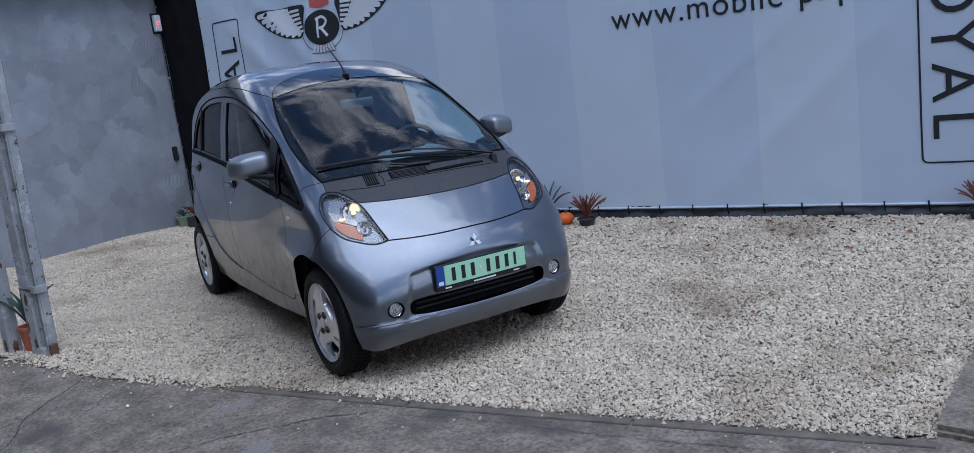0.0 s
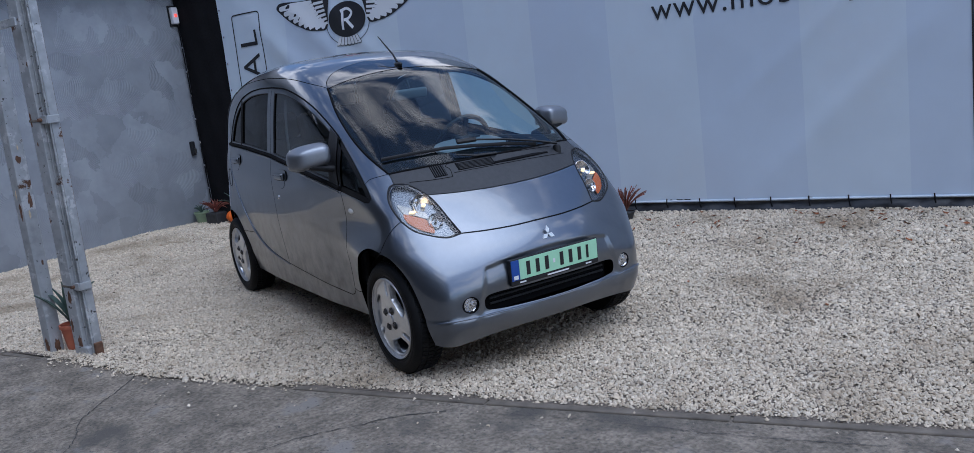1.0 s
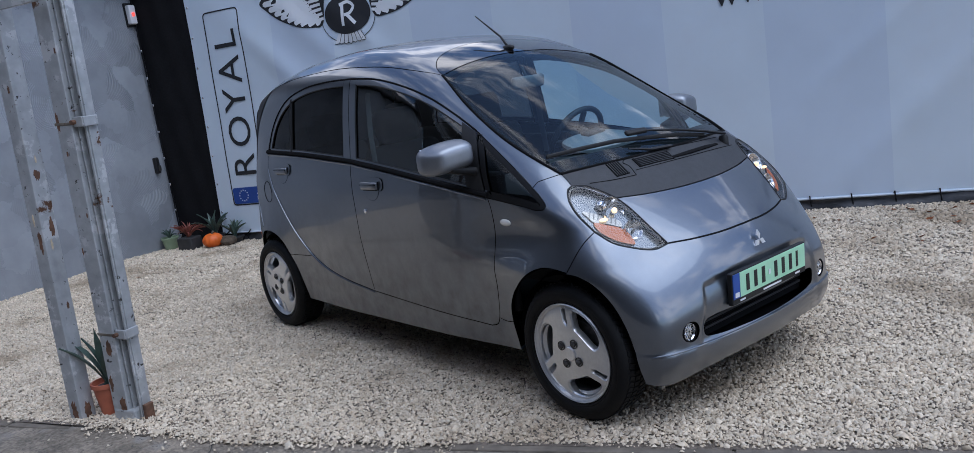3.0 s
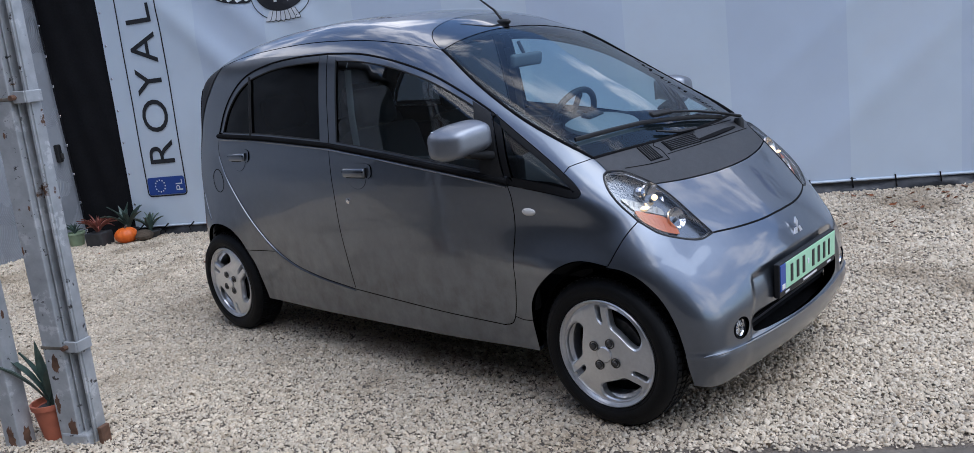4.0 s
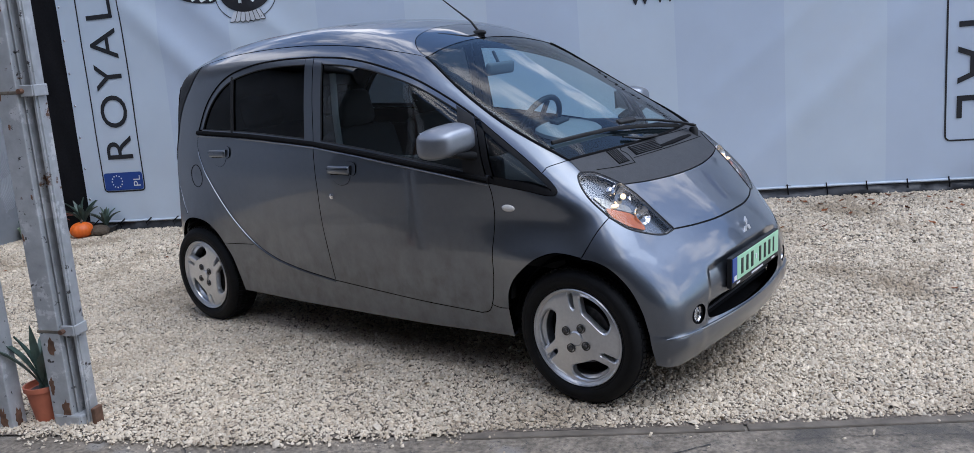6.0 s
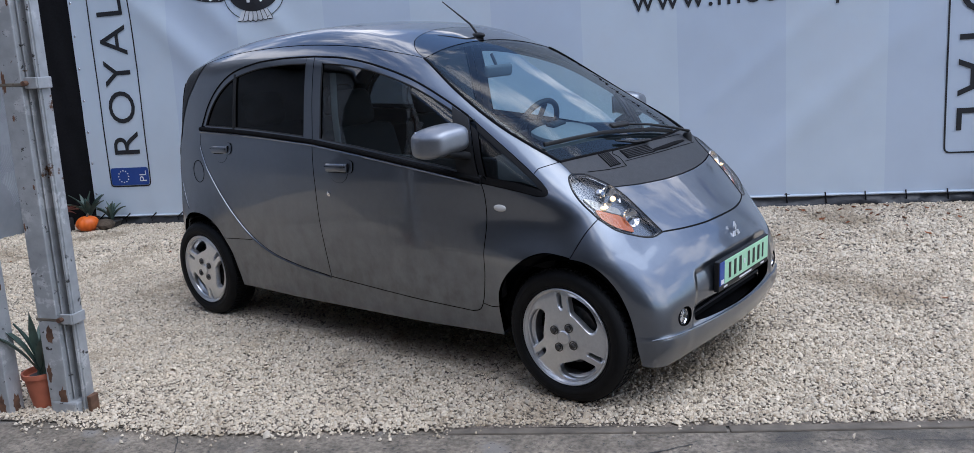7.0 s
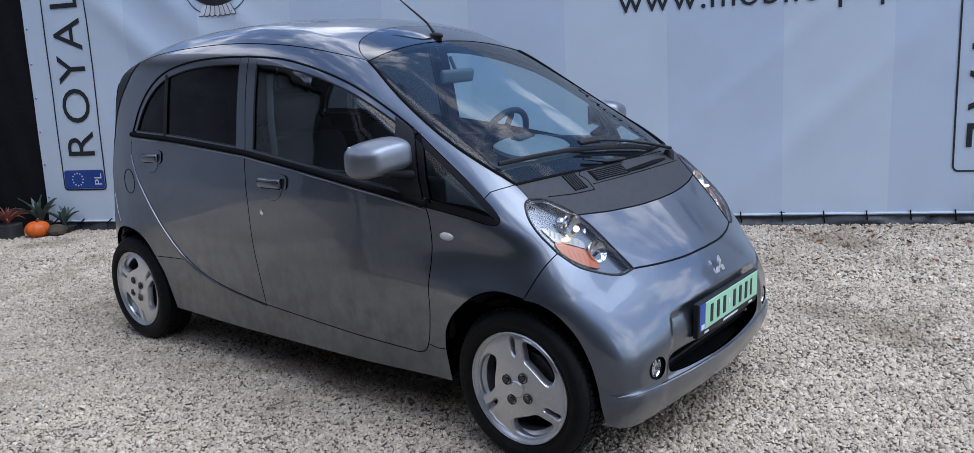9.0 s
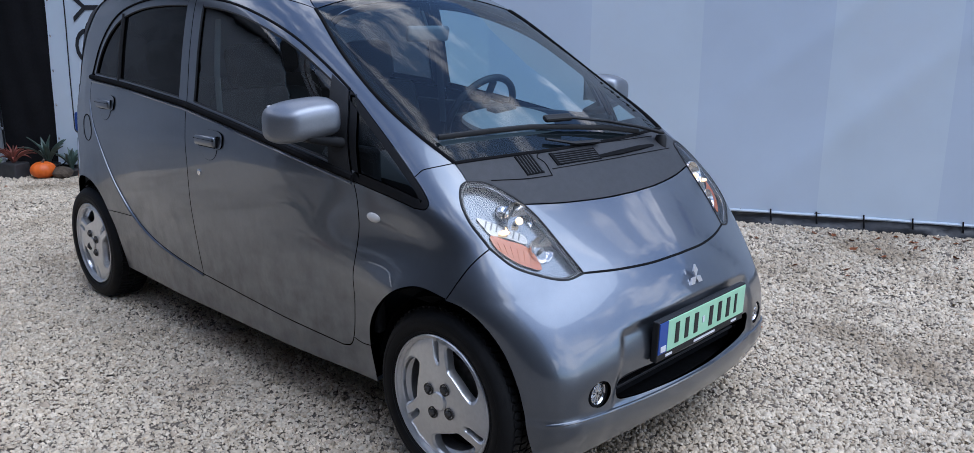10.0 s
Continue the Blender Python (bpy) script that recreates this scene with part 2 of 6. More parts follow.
def shell(x, y, z):
    """Below zero inside the car body, above zero outside."""
    a = np.abs(y)
    front = np.exp(-((x - 1.21) / .28) ** 2)
    flare = front * (.026 * np.exp(-((z - .51) / .17) ** 2) + .026 * np.exp(-((z - .605) / .065) ** 2) - .016 * np.exp(-((z - .765) / .065) ** 2))
    flare = flare + .052 * np.exp(-((x + 1.36) / .34) ** 2 - ((z - .47) / .27) ** 2)
    side = a - half_width(z) + plan_taper(x) - flare
    top = (z - top_z(x) + crown(x) * a * a) * .82
    nose = (x - nose_x(z) + .19 * a * a + .16 * a ** 6) * .95
    tail = (tail_x(z) + .15 * a * a - x)
    f = smax(top, nose, .10)
    f = smax(f, tail, .06)
    return smax(f, side, .085 + .05 * np.clip((z - .35) / .3, 0, 1))

def normal(p, e=2e-3):
    g = np.stack([shell(*(p + e * d).T) - shell(*(p - e * d).T) for d in np.eye(3)], 1)
    return g / np.linalg.norm(g, axis=1, keepdims=True)


RECESS = dict(z0=.315, z1=.560, half=.395)


def shaped(x, y, z):
    """The shell with the plate recess, the lower lip and the fog lamp wells worked in."""
    f = shell(x, y, z)
    a = np.abs(y)
    ahead = np.clip((x - 1.45) / .1, 0, 1)
    def step(v, w):
        t = np.clip(v / w + .5, 0, 1)
        return t * t * (3 - 2 * t)
    rec = step(RECESS["z1"] - z - .25 * a * a, .03) * step(RECESS["half"] - .25 * (z - .42) - a, .034) * step(z - RECESS["z0"], .03)
    lip = step(a - .44, .06) * step(.305 + .03 * a * a - z, .03) * .006 * np.exp(-(np.clip(.288 - z, 0, 1) / .075) ** 2)
    return f + ahead * (rec * .010 - lip)


def grad(p, e=1.2e-3):
    g = np.stack([shaped(*(p + e * d).T) - shaped(*(p - e * d).T) for d in np.eye(3)], 1) / (2 * e)
    return g


def snap(p, rounds=6):
    p = np.array(p, float)
    for _ in range(rounds):
        g = grad(p)
        p = p - (shaped(*p.T) / (g ** 2).sum(1))[:, None] * g
    return p


AXIS_Z = 0.72


def to_cyl(p):
    return np.stack([p[:, 0], np.arctan2(p[:, 2] - AXIS_Z, -p[:, 1]) * .75], 1)


def way_cyl(q):
    a = q[:, 1] / .75
    o = np.stack([q[:, 0], np.zeros(len(q)), np.full(len(q), AXIS_Z)], 1)
    return o, np.stack([np.zeros(len(q)), -np.cos(a), np.sin(a)], 1)


def ball(o, axis):
    """Unrolls directions seen from o about an axis (equal distance along rays from the middle)."""
    o, ax = np.array(o, float), np.array(axis, float)
    ax /= np.linalg.norm(ax)
    s = np.cross(ax, (0, 0, 1.0))
    s /= np.linalg.norm(s)
    t = np.cross(s, ax)
    def to(p):
        d = p - o
        d = d / np.linalg.norm(d, axis=1, keepdims=True)
        ang = np.arccos(np.clip(d @ ax, -1, 1))
        u, v = d @ s, d @ t
        r = np.maximum(np.hypot(u, v), 1e-9)
        return np.stack([ang * u / r, ang * v / r], 1) * .6
    def way(q):
        q = q / .6
        ang = np.maximum(np.hypot(q[:, 0], q[:, 1]), 1e-9)
        d = np.cos(ang)[:, None] * ax + (np.sin(ang) / ang)[:, None] * (q[:, :1] * s + q[:, 1:] * t)
        return np.repeat(o[None], len(q), 0), d
    return to, way


CYL = (to_cyl, way_cyl)
NOSE = ball((1.05, 0, .52), (1, 0, .12))
TAIL = ball((-1.0, 0, .75), (-1, 0, .05))


def out_to_shell(o, d):
    lo, hi = np.zeros(len(o)), np.full(len(o), 2.2)
    for _ in range(36):
        mid = (lo + hi) / 2
        s = shaped(*(o + mid[:, None] * d).T) < 0
        lo, hi = np.where(s, mid, lo), np.where(s, hi, mid)
    return o + lo[:, None] * d


def drop_close(p, tol=2e-3):
    keep = [0]
    for i in range(1, len(p)):
        if np.linalg.norm(p[i] - p[keep[-1]]) > tol:
            keep.append(i)
    if np.linalg.norm(p[keep[-1]] - p[0]) <= tol:
        keep.pop()
    return p[keep]


def panel(name, curves, mat, parent, mode=CYL, grid=.025, gap=.002, depth=.014, lift=0.0, label="", holes=(), flange_mat=None, rim=True):
    """One body panel: an outline on the shell, filled, curved to the shell, with folded edges."""
    to2, way = mode
    P = snap(drop_close(np.vstack(curves)))
    q = to2(P)
    area = np.sum(q[:, 0] * np.roll(q[:, 1], -1) - np.roll(q[:, 0], -1) * q[:, 1])
    if area < 0:
        P = P[::-1]
    def shrink(L, g):
        n = grad(L)
        n /= np.linalg.norm(n, axis=1, keepdims=True)
        t = np.roll(L, -1, 0) - np.roll(L, 1, 0)
        t /= np.linalg.norm(t, axis=1, keepdims=True) + 1e-12
        side = np.cross(n, t)
        qi, ql = to2(L + side * .004), to2(L)
        poly = ql
        if inside(qi, poly).mean() < .5:
            side = -side
        return snap(L + g * side, 3)
    loops = [shrink(P, gap) if gap else P]
    for h in holes:
        H = snap(drop_close(np.asarray(h)))
        loops.append(H)
    q2, tris = fill(to2(loops[0]), [to2(h) for h in loops[1:]], grid)
    o, d = way(q2)
    V = out_to_shell(o, d)
    n = grad(V)
    n /= np.linalg.norm(n, axis=1, keepdims=True)
    V = V + lift * n
    a, b, c = V[tris[0][0]], V[tris[0][1]], V[tris[0][2]]
    tri = np.array(tris)
    flip = (np.cross(V[tri[:, 1]] - V[tri[:, 0]], V[tri[:, 2]] - V[tri[:, 0]]) * n[tri[:, 0]]).sum(1) < 0
    tri[flip] = tri[flip][:, ::-1]
    verts, faces, norms = [V], [tuple(t) for t in tri], [n]
    base = len(V)
    if rim:
        for L in loops:
            nl = grad(L)
            nl /= np.linalg.norm(nl, axis=1, keepdims=True)
            t = np.roll(L, -1, 0) - np.roll(L, 1, 0)
            w = np.cross(t, nl)
            w /= np.linalg.norm(w, axis=1, keepdims=True) + 1e-12
            k = len(L)
            verts += [L + (lift - .0003) * nl, L + (lift - depth) * nl]
            norms += [w, w]
            for i in range(k):
                j = (i + 1) % k
                faces.append((base + i, base + j, base + k + j, base + k + i))
            base += 2 * k
    me = mesh_of(name, np.vstack(verts), faces, mat if not flange_mat else [mat, flange_mat], True, np.vstack(norms))
    if flange_mat:
        me.polygons.foreach_set("material_index", [0] * len(tri) + [1] * (len(faces) - len(tri)))
    return put(name, me, parent, label)


def mirrored(ob, parent, name=None):
    """The same part on the other side of the car."""
    me = ob.data.copy()
    co = np.empty(len(me.vertices) * 3)
    me.vertices.foreach_get("co", co)
    co = co.reshape(-1, 3)
    nr = np.array([c.vector[:] for c in me.corner_normals]).reshape(-1, 3)
    vn = np.zeros_like(co)
    li = np.array([l.vertex_index for l in me.loops])
    vn[li] = nr
    co[:, 1] *= -1
    vn[:, 1] *= -1
    faces = [tuple(p.vertices)[::-1] for p in me.polygons]
    idx = [p.material_index for p in me.polygons]
    smooth = me.polygons[0].use_smooth
    m2 = mesh_of(name or ob.name.split(".")[0], co, faces, list(me.materials), smooth, vn if smooth else None, idx)
    bpy.data.meshes.remove(me)
    return put(name or ob.name.split(".")[0], m2, parent, ob.get("label", ""))


def side(pts):
    """Side-view points (x, z) as places on the right flank."""
    P = np.array(pts, float)
    return np.stack([P[:, 0], -half_width(P[:, 1]) + plan_taper(P[:, 0]) + .01, P[:, 1]], 1)


def flip_y(L):
    L = np.array(L, float)[::-1].copy()
    L[:, 1] *= -1
    return L


# paint and trims
paint = material("metallic_grey_paint", (.162, .179, .210), .30, .92, vary=.03, scale=300, bump=.00006, bump_scale=900, coat=1.0)
paint.node_tree.nodes["Principled BSDF"].inputs["Coat IOR"].default_value = 1.56
nt = paint.node_tree
geo = nt.nodes.new("ShaderNodeTexCoord")
sep = nt.nodes.new("ShaderNodeSeparateXYZ")
nt.links.new(geo.outputs["Object"], sep.inputs[0])
# Road dust, spread higher and darker to dim the gravel's reflection on the doors.
low_z = nt.nodes.new("ShaderNodeMapRange")
low_z.inputs["From Min"].default_value, low_z.inputs["From Max"].default_value = .86, .40
nt.links.new(sep.outputs["Z"], low_z.inputs["Value"])
stretch_ = nt.nodes.new("ShaderNodeMapping")
stretch_.inputs["Scale"].default_value = (13, 13, 9)
nt.links.new(geo.outputs["Object"], stretch_.inputs["Vector"])
streak = nt.nodes.new("ShaderNodeTexNoise")
streak.inputs["Scale"].default_value, streak.inputs["Detail"].default_value, streak.inputs["Roughness"].default_value = 1.0, 7, .7
nt.links.new(stretch_.outputs["Vector"], streak.inputs["Vector"])
thick = nt.nodes.new("ShaderNodeMapRange")
thick.inputs["From Min"].default_value, thick.inputs["From Max"].default_value, thick.inputs["To Min"].default_value, thick.inputs["To Max"].default_value = .40, .68, .16, .50
nt.links.new(streak.outputs["Fac"], thick.inputs["Value"])
dust_dim = nt.nodes.new("ShaderNodeMath")
dust_dim.operation = "MULTIPLY"
behind = nt.nodes.new("ShaderNodeMapRange")
behind.inputs["From Min"].default_value, behind.inputs["From Max"].default_value = 1.05, .85
nt.links.new(sep.outputs["X"], behind.inputs["Value"])
where = nt.nodes.new("ShaderNodeMath")
where.operation = "MULTIPLY"
nt.links.new(low_z.outputs["Result"], where.inputs[0])
nt.links.new(behind.outputs["Result"], where.inputs[1])
nt.links.new(where.outputs[0], dust_dim.inputs[0])
nt.links.new(thick.outputs["Result"], dust_dim.inputs[1])
pb = nt.nodes["Principled BSDF"]
film_ = nt.nodes.new("ShaderNodeBsdfDiffuse")
film_.inputs["Color"].default_value = (.056, .052, .048, 1)
mixd = nt.nodes.new("ShaderNodeMixShader")
nt.links.new(dust_dim.outputs[0], mixd.inputs["Fac"])
nt.links.new(pb.outputs["BSDF"], mixd.inputs[1])
nt.links.new(film_.outputs["BSDF"], mixd.inputs[2])
nt.links.new(mixd.outputs["Shader"], nt.nodes["Material Output"].inputs["Surface"])
mirror_paint = material("satin_silver_paint", (.27, .285, .315), .42, .85, vary=.04, scale=200, coat=.15)
black_plastic = material("black_plastic", (.014, .014, .015), .5, spec=.35, vary=.15, scale=60, bump=.0003, bump_scale=900)
cowl_plastic = material("dark_grey_plastic", (.040, .041, .045), .55, spec=.4, vary=.12, scale=40, bump=.0004, bump_scale=1200)
frame_black = material("window_frame_black", (.007, .007, .008), .6, spec=.22, vary=.15, scale=60)
gloss_black = material("gloss_black_panel", (.012, .012, .014), .08, coat=1.0)
rubber = material("tyre_rubber", (.006, .006, .0065), .6, spec=.2, vary=.25, scale=30, bump=.0006, bump_scale=300)
alloy = material("painted_alloy", (.64, .645, .655), .30, .8, vary=.05, scale=80, coat=.3)
chrome = material("chrome", (.8, .8, .82), .08, 1.0)
dark_metal = material("brake_metal", (.10, .095, .09), .5, .8, vary=.3, scale=50)
trim_grey = material("interior_grey", (.026, .026, .028), .8, vary=.1, scale=120, bump=.0005)
trim_light = material("interior_light_grey", (.19, .20, .21), .75, vary=.06, scale=100, bump=.0004)
seat_cloth = material("seat_cloth", (.009, .0095, .011), .95, vary=.2, scale=200, bump=.001)
liner = material("dark_lining", (.009, .009, .010), .95, spec=.1, vary=.2, scale=40)
clear_glass = glass("windscreen_glass", (.80, .95, 1.0), clear=.96, base=.065)
side_glass = glass("side_glass", (.82, .92, .93), clear=.80, base=.085, grazing=1.0)
tint_glass = glass("privacy_glass", (.30, .31, .32), clear=.35, base=.028, grazing=.6)
quarter_glass = glass("quarter_light_glass", (.70, .74, .76), clear=.80, base=.022, grazing=.4)
far_glass = glass("far_side_glass", (.82, .92, .93), clear=.86, base=.004, grazing=.05)
lens_glass = glass("lamp_lens", (.95, .96, .97), clear=.96, base=.042, grazing=.6)
amber = material("amber_lens", (.50, .115, .012), .3, coat=.4)
red_lens = material("red_lens", (.35, .02, .02), .15, coat=1.0)
silver_trim = material("bright_reflector", (.72, .73, .75), .16, .95)
lamp_silver = material("lamp_silver", (.34, .33, .31), .3, .8)
lamp_glow = emitter("lit_bulb", (1.0, .66, .32), 1.3)
lamp_glow.cycles.emission_sampling = "NONE"
plate_green = material("plate_green", (.42, .72, .48), .35, vary=.03, scale=40, coat=.2)
plate_blue = material("plate_blue", (.02, .07, .33), .35, coat=.2)
ink = material("black_ink", (.012, .012, .014), .45)
white_ink = material("white_print", (.75, .75, .76), .5)

car = thing("car", "grey metallic five-door electric hatchback with lit headlamps on gravel", "car")

# shared edges, right side of the car
rd_top = smooth_line(side([(-1.205, 1.115), (-1.117, 1.257), (-1.017, 1.353), (-.886, 1.423), (-.676, 1.468), (-.44, 1.484), (-.16, 1.482)]), .02)
split_up = smooth_line(side([(-.16, 1.482), (-.158, 1.25), (-.15, 1.06)]), .03)
split_low = smooth_line(side([(-.15, 1.06), (-.135, .914), (-.135, .735), (-.127, .57), (-.117, .384)]), .03)
rd_rear = smooth_line(side([(-1.205, 1.115), (-1.208, 1.055), (-1.136, .934), (-1.041, .812), (-.888, .654), (-.747, .539), (-.597, .469), (-.384, .42), (-.117, .384)]), .02)
fd_top = smooth_line(side([(-.16, 1.482), (.079, 1.462), (.324, 1.412), (.538, 1.347), (.722, 1.264), (.825, 1.207)]), .02)
fd_fup = smooth_line(side([(.825, 1.207), (.872, 1.06), (.925, .912)]), .02)
fd_front = smooth_line(side([(.925, .912), (.938, .86), (.934, .722), (.907, .522), (.872, .385), (.845, .342), (.80, .328)]), .015)
fd_bot = smooth_line(side([(.80, .328), (.488, .344), (.2, .362), (-.117, .384)]), .03)
qw_top = smooth_line(side([(.835, 1.203), (.945, 1.124), (1.068, 1.046), (1.180, .970)]), .02)
qw_tip = smooth_line(side([(1.180, .970), (1.228, .930), (1.252, .893), (1.243, .873), (1.20, .869)]), .01)
qw_bot = smooth_line(side([(1.20, .869), (1.12, .884), (.925, .912)]), .02)
pillar_seam = smooth_line(snap(np.array([(1.180, -.642, .970), (1.210, -.598, .978), (1.229, -.557, .987)])), .015)
cowl_corner = smooth_line(snap(np.array([(1.229, -.557, .987), (1.262, -.56, .96), (1.29, -.567, .94)])), .015)
head_in_a = smooth_line(snap(np.array([(1.29, -.567, .94), (1.316, -.52, .934), (1.377, -.475, .898), (1.412, -.456, .874)])), .012)
head_in_b = smooth_line(snap(np.array([(1.412, -.456, .874), (1.455, -.441, .838), (1.53, -.423, .763), (1.600, -.402, .690)])), .012)
head_out_a = smooth_line(snap(np.array([(1.600, -.402, .690), (1.586, -.465, .682), (1.54, -.545, .705), (1.50, -.598, .733), (1.443, -.630, .779)])), .012)
head_out_b = smooth_line(snap(np.array([(1.443, -.630, .779), (1.37, -.637, .845), (1.32, -.622, .897), (1.292, -.592, .932), (1.29, -.567, .94)])), .012)
fb_seam = smooth_line(snap(np.array([(1.443, -.630, .779), (1.42, -.68, .738), (1.385, -.71, .67), (1.362, -.712, .628)])), .015)
arch_f = smooth_line(side([(1.362, .628), (1.28, .634), (1.231, .630), (1.15, .606), (1.084, .573), (1.02, .515), (.975, .445), (.957, .37)]), .015)
fender_low = smooth_line(side([(.957, .37), (.91, .366), (.868, .375)]), .02)
hood_front = smooth_line(snap(np.array([(1.600, -.402, .690), (1.638, -.29, .685), (1.665, -.15, .68), (1.673, 0, .68)])), .02)
cowl_front = smooth_line(snap(np.array([(1.412, -.456, .874), (1.455, -.32, .868), (1.484, -.14, .859), (1.491, 0, .857)])), .02)
ws_side = smooth_line(snap(np.array([(.475, -.500, 1.43), (.70, -.558, 1.29), (.928, -.583, 1.15), (1.10, -.578, 1.055), (1.229, -.557, .987)])), .025)
ws_base = smooth_line(snap(np.array([(1.229, -.557, .987), (1.275, -.40, .998), (1.31, -.2, .999), (1.32, 0, 1.0)])), .025)
ws_top = smooth_line(snap(np.array([(.475, -.500, 1.43), (.455, -.36, 1.455), (.445, -.18, 1.48), (.442, 0, 1.488)])), .025)
head_curve = smooth_line(snap(np.array([(.475, -.500, 1.43), (.40, -.47, 1.46), (.31, -.38, 1.50), (.25, -.2, 1.54), (.235, 0, 1.55)])), .025)
ditch = smooth_line(snap(np.array([(.475, -.500, 1.43), (.32, -.548, 1.475), (.1, -.565, 1.51), (-.37, -.565, 1.54), (-1.03, -.535, 1.517), (-1.42, -.49, 1.44)])), .03)


def both(L):
    """A half line from the side to the middle, carried on to the other side."""
    return np.vstack([L, flip_y(L)[1:]])


def other(L):
    """The same line on the other side of the car."""
    return np.array(L) * (1, -1, 1)


def offset_in(L, mid, d):
    """A closed side outline moved inwards by d in side view."""
    P = np.array(L)[:, [0, 2]]
    t = np.roll(P, -1, 0) - np.roll(P, 1, 0)
    n = np.stack([-t[:, 1], t[:, 0]], 1)
    n /= np.linalg.norm(n, axis=1, keepdims=True) + 1e-12
    if ((np.array(mid) - P) * n).sum() < 0:
        n = -n
    return side(P + d * n)


# hood, cowl, windscreen, header, roof
panel("hood", [both(cowl_front), other(head_in_b), both(hood_front)[::-1], head_in_b[::-1]], paint, car, NOSE, .022, .0045, .03)
panel("cowl", [both(cowl_front), other(head_in_a)[::-1], other(cowl_corner)[::-1], both(ws_base)[::-1], cowl_corner, head_in_a],
      cowl_plastic, car, NOSE, .03, .001, .02, label="matt dark grey plastic cowl panel")
panel("windscreen", [both(ws_base), other(ws_side)[::-1], both(ws_top)[::-1], ws_side], clear_glass, car, CYL, .025, .0015, .004, lift=-.002, label="curved windscreen glass")
for L in (ws_side, other(ws_side), both(ws_base)):
    s = snap(L)
    part("windscreen_seal", tube([tuple(v) for v in s - .001 * grad(s)], .007, 6), liner, car, smooth=True)
panel("roof_header", [both(ws_top), both(head_curve)[::-1]], gloss_black, car, CYL, .04, .001, .01, label="gloss black header above the windscreen")
rear_edge = snap(np.array([(-1.42, -.49, 1.42), (-1.45, -.25, 1.46), (-1.46, 0, 1.47)]))
roof_rear = smooth_line(rear_edge, .03)
panel("roof", [both(head_curve), other(ditch), both(roof_rear)[::-1], ditch[::-1]], paint, car, CYL, .05, .003, .012)
# black band round the windscreen
for sgn in (-1, 1):
    band = ws_side.copy()
    band2 = band.copy()
    band2[:, 1] += .032
    b2 = snap(band2)
    pb = panel("screen_border", [band, b2[::-1]], liner, car, CYL, .03, 0, .003, lift=-.0065, rim=False) if sgn < 0 else mirrored(pb, car)
base2 = ws_base.copy()
base2[:, 0] -= .075
base2[:, 2] += .04
panel("screen_border", [both(ws_base), both(snap(base2))[::-1]], liner, car, CYL, .03, 0, .003, lift=-.0065, rim=False)
top2 = ws_top.copy()
top2[:, 0] += .03
panel("screen_border", [both(ws_top), both(snap(top2))[::-1]], liner, car, CYL, .03, 0, .003, lift=-.0065, rim=False)

# front bumper with mouth and fog lamp openings
arch_bf = smooth_line(snap(np.array([(1.362, -.712, .628), (1.42, -.712, .622), (1.478, -.708, .595), (1.54, -.685, .522), (1.577, -.661, .43), (1.594, -.645, .337), (1.599, -.63, .265), (1.598, -.605, .205)])), .015)
bump_bot = smooth_line(snap(np.array([(1.595, -.605, .205), (1.635, -.55, .196), (1.695, -.40, .208), (1.735, -.2, .216), (1.740, 0, .218)])), .02)
arch_bf[-1] = bump_bot[0]


def around(y, z, r, n=24, squash=1.0):
    a = np.linspace(0, 2 * np.pi, n, endpoint=False)
    zz = z + r * np.sin(a) * squash
    yy = y + r * np.cos(a)
    return snap(np.stack([nose_x(zz) - .2 * yy ** 2 - .3 * yy ** 6, yy, zz], 1))


my = np.array([(-.392, .338), (-.394, .380), (-.378, .398), (-.15, .404), (0, .405), (.15, .404), (.378, .398), (.394, .380), (.392, .338), (.34, .327), (.15, .320), (0, .318), (-.15, .320), (-.34, .327)])
mouth = smooth_line(snap(np.stack([nose_x(my[:, 1]) - .2 * my[:, 0] ** 2, my[:, 0], my[:, 1]], 1)), .02, closed=True)
panel("front_bumper", [head_out_a[::-1], both(hood_front)[1:], other(head_out_a), other(fb_seam),
      other(arch_bf), both(bump_bot)[::-1], arch_bf[::-1], fb_seam[::-1]],
      paint, car, NOSE, .0085, .002, .035, flange_mat=liner, holes=[mouth, around(-.468, .374, .040), around(.468, .374, .040)])

# raised edge of the lower lip and the dark gap under the hood
ly = np.linspace(-.64, .64, 65)
lz = .308 + .012 * ly ** 2
lip_line = snap(np.stack([nose_x(lz) - .2 * ly ** 2 - .3 * ly ** 6, ly, lz], 1))
part("lip_edge", tube([tuple(v) for v in lip_line + .0005 * grad(lip_line)], [.0025] + [.0052] * (len(ly) - 2) + [.0025], 8), paint, car, smooth=True)
hl = snap(both(hood_front))
part("hood_gap", tube([tuple(v) for v in hl - .0035 * grad(hl)], .0056, 8), liner, car, smooth=True)

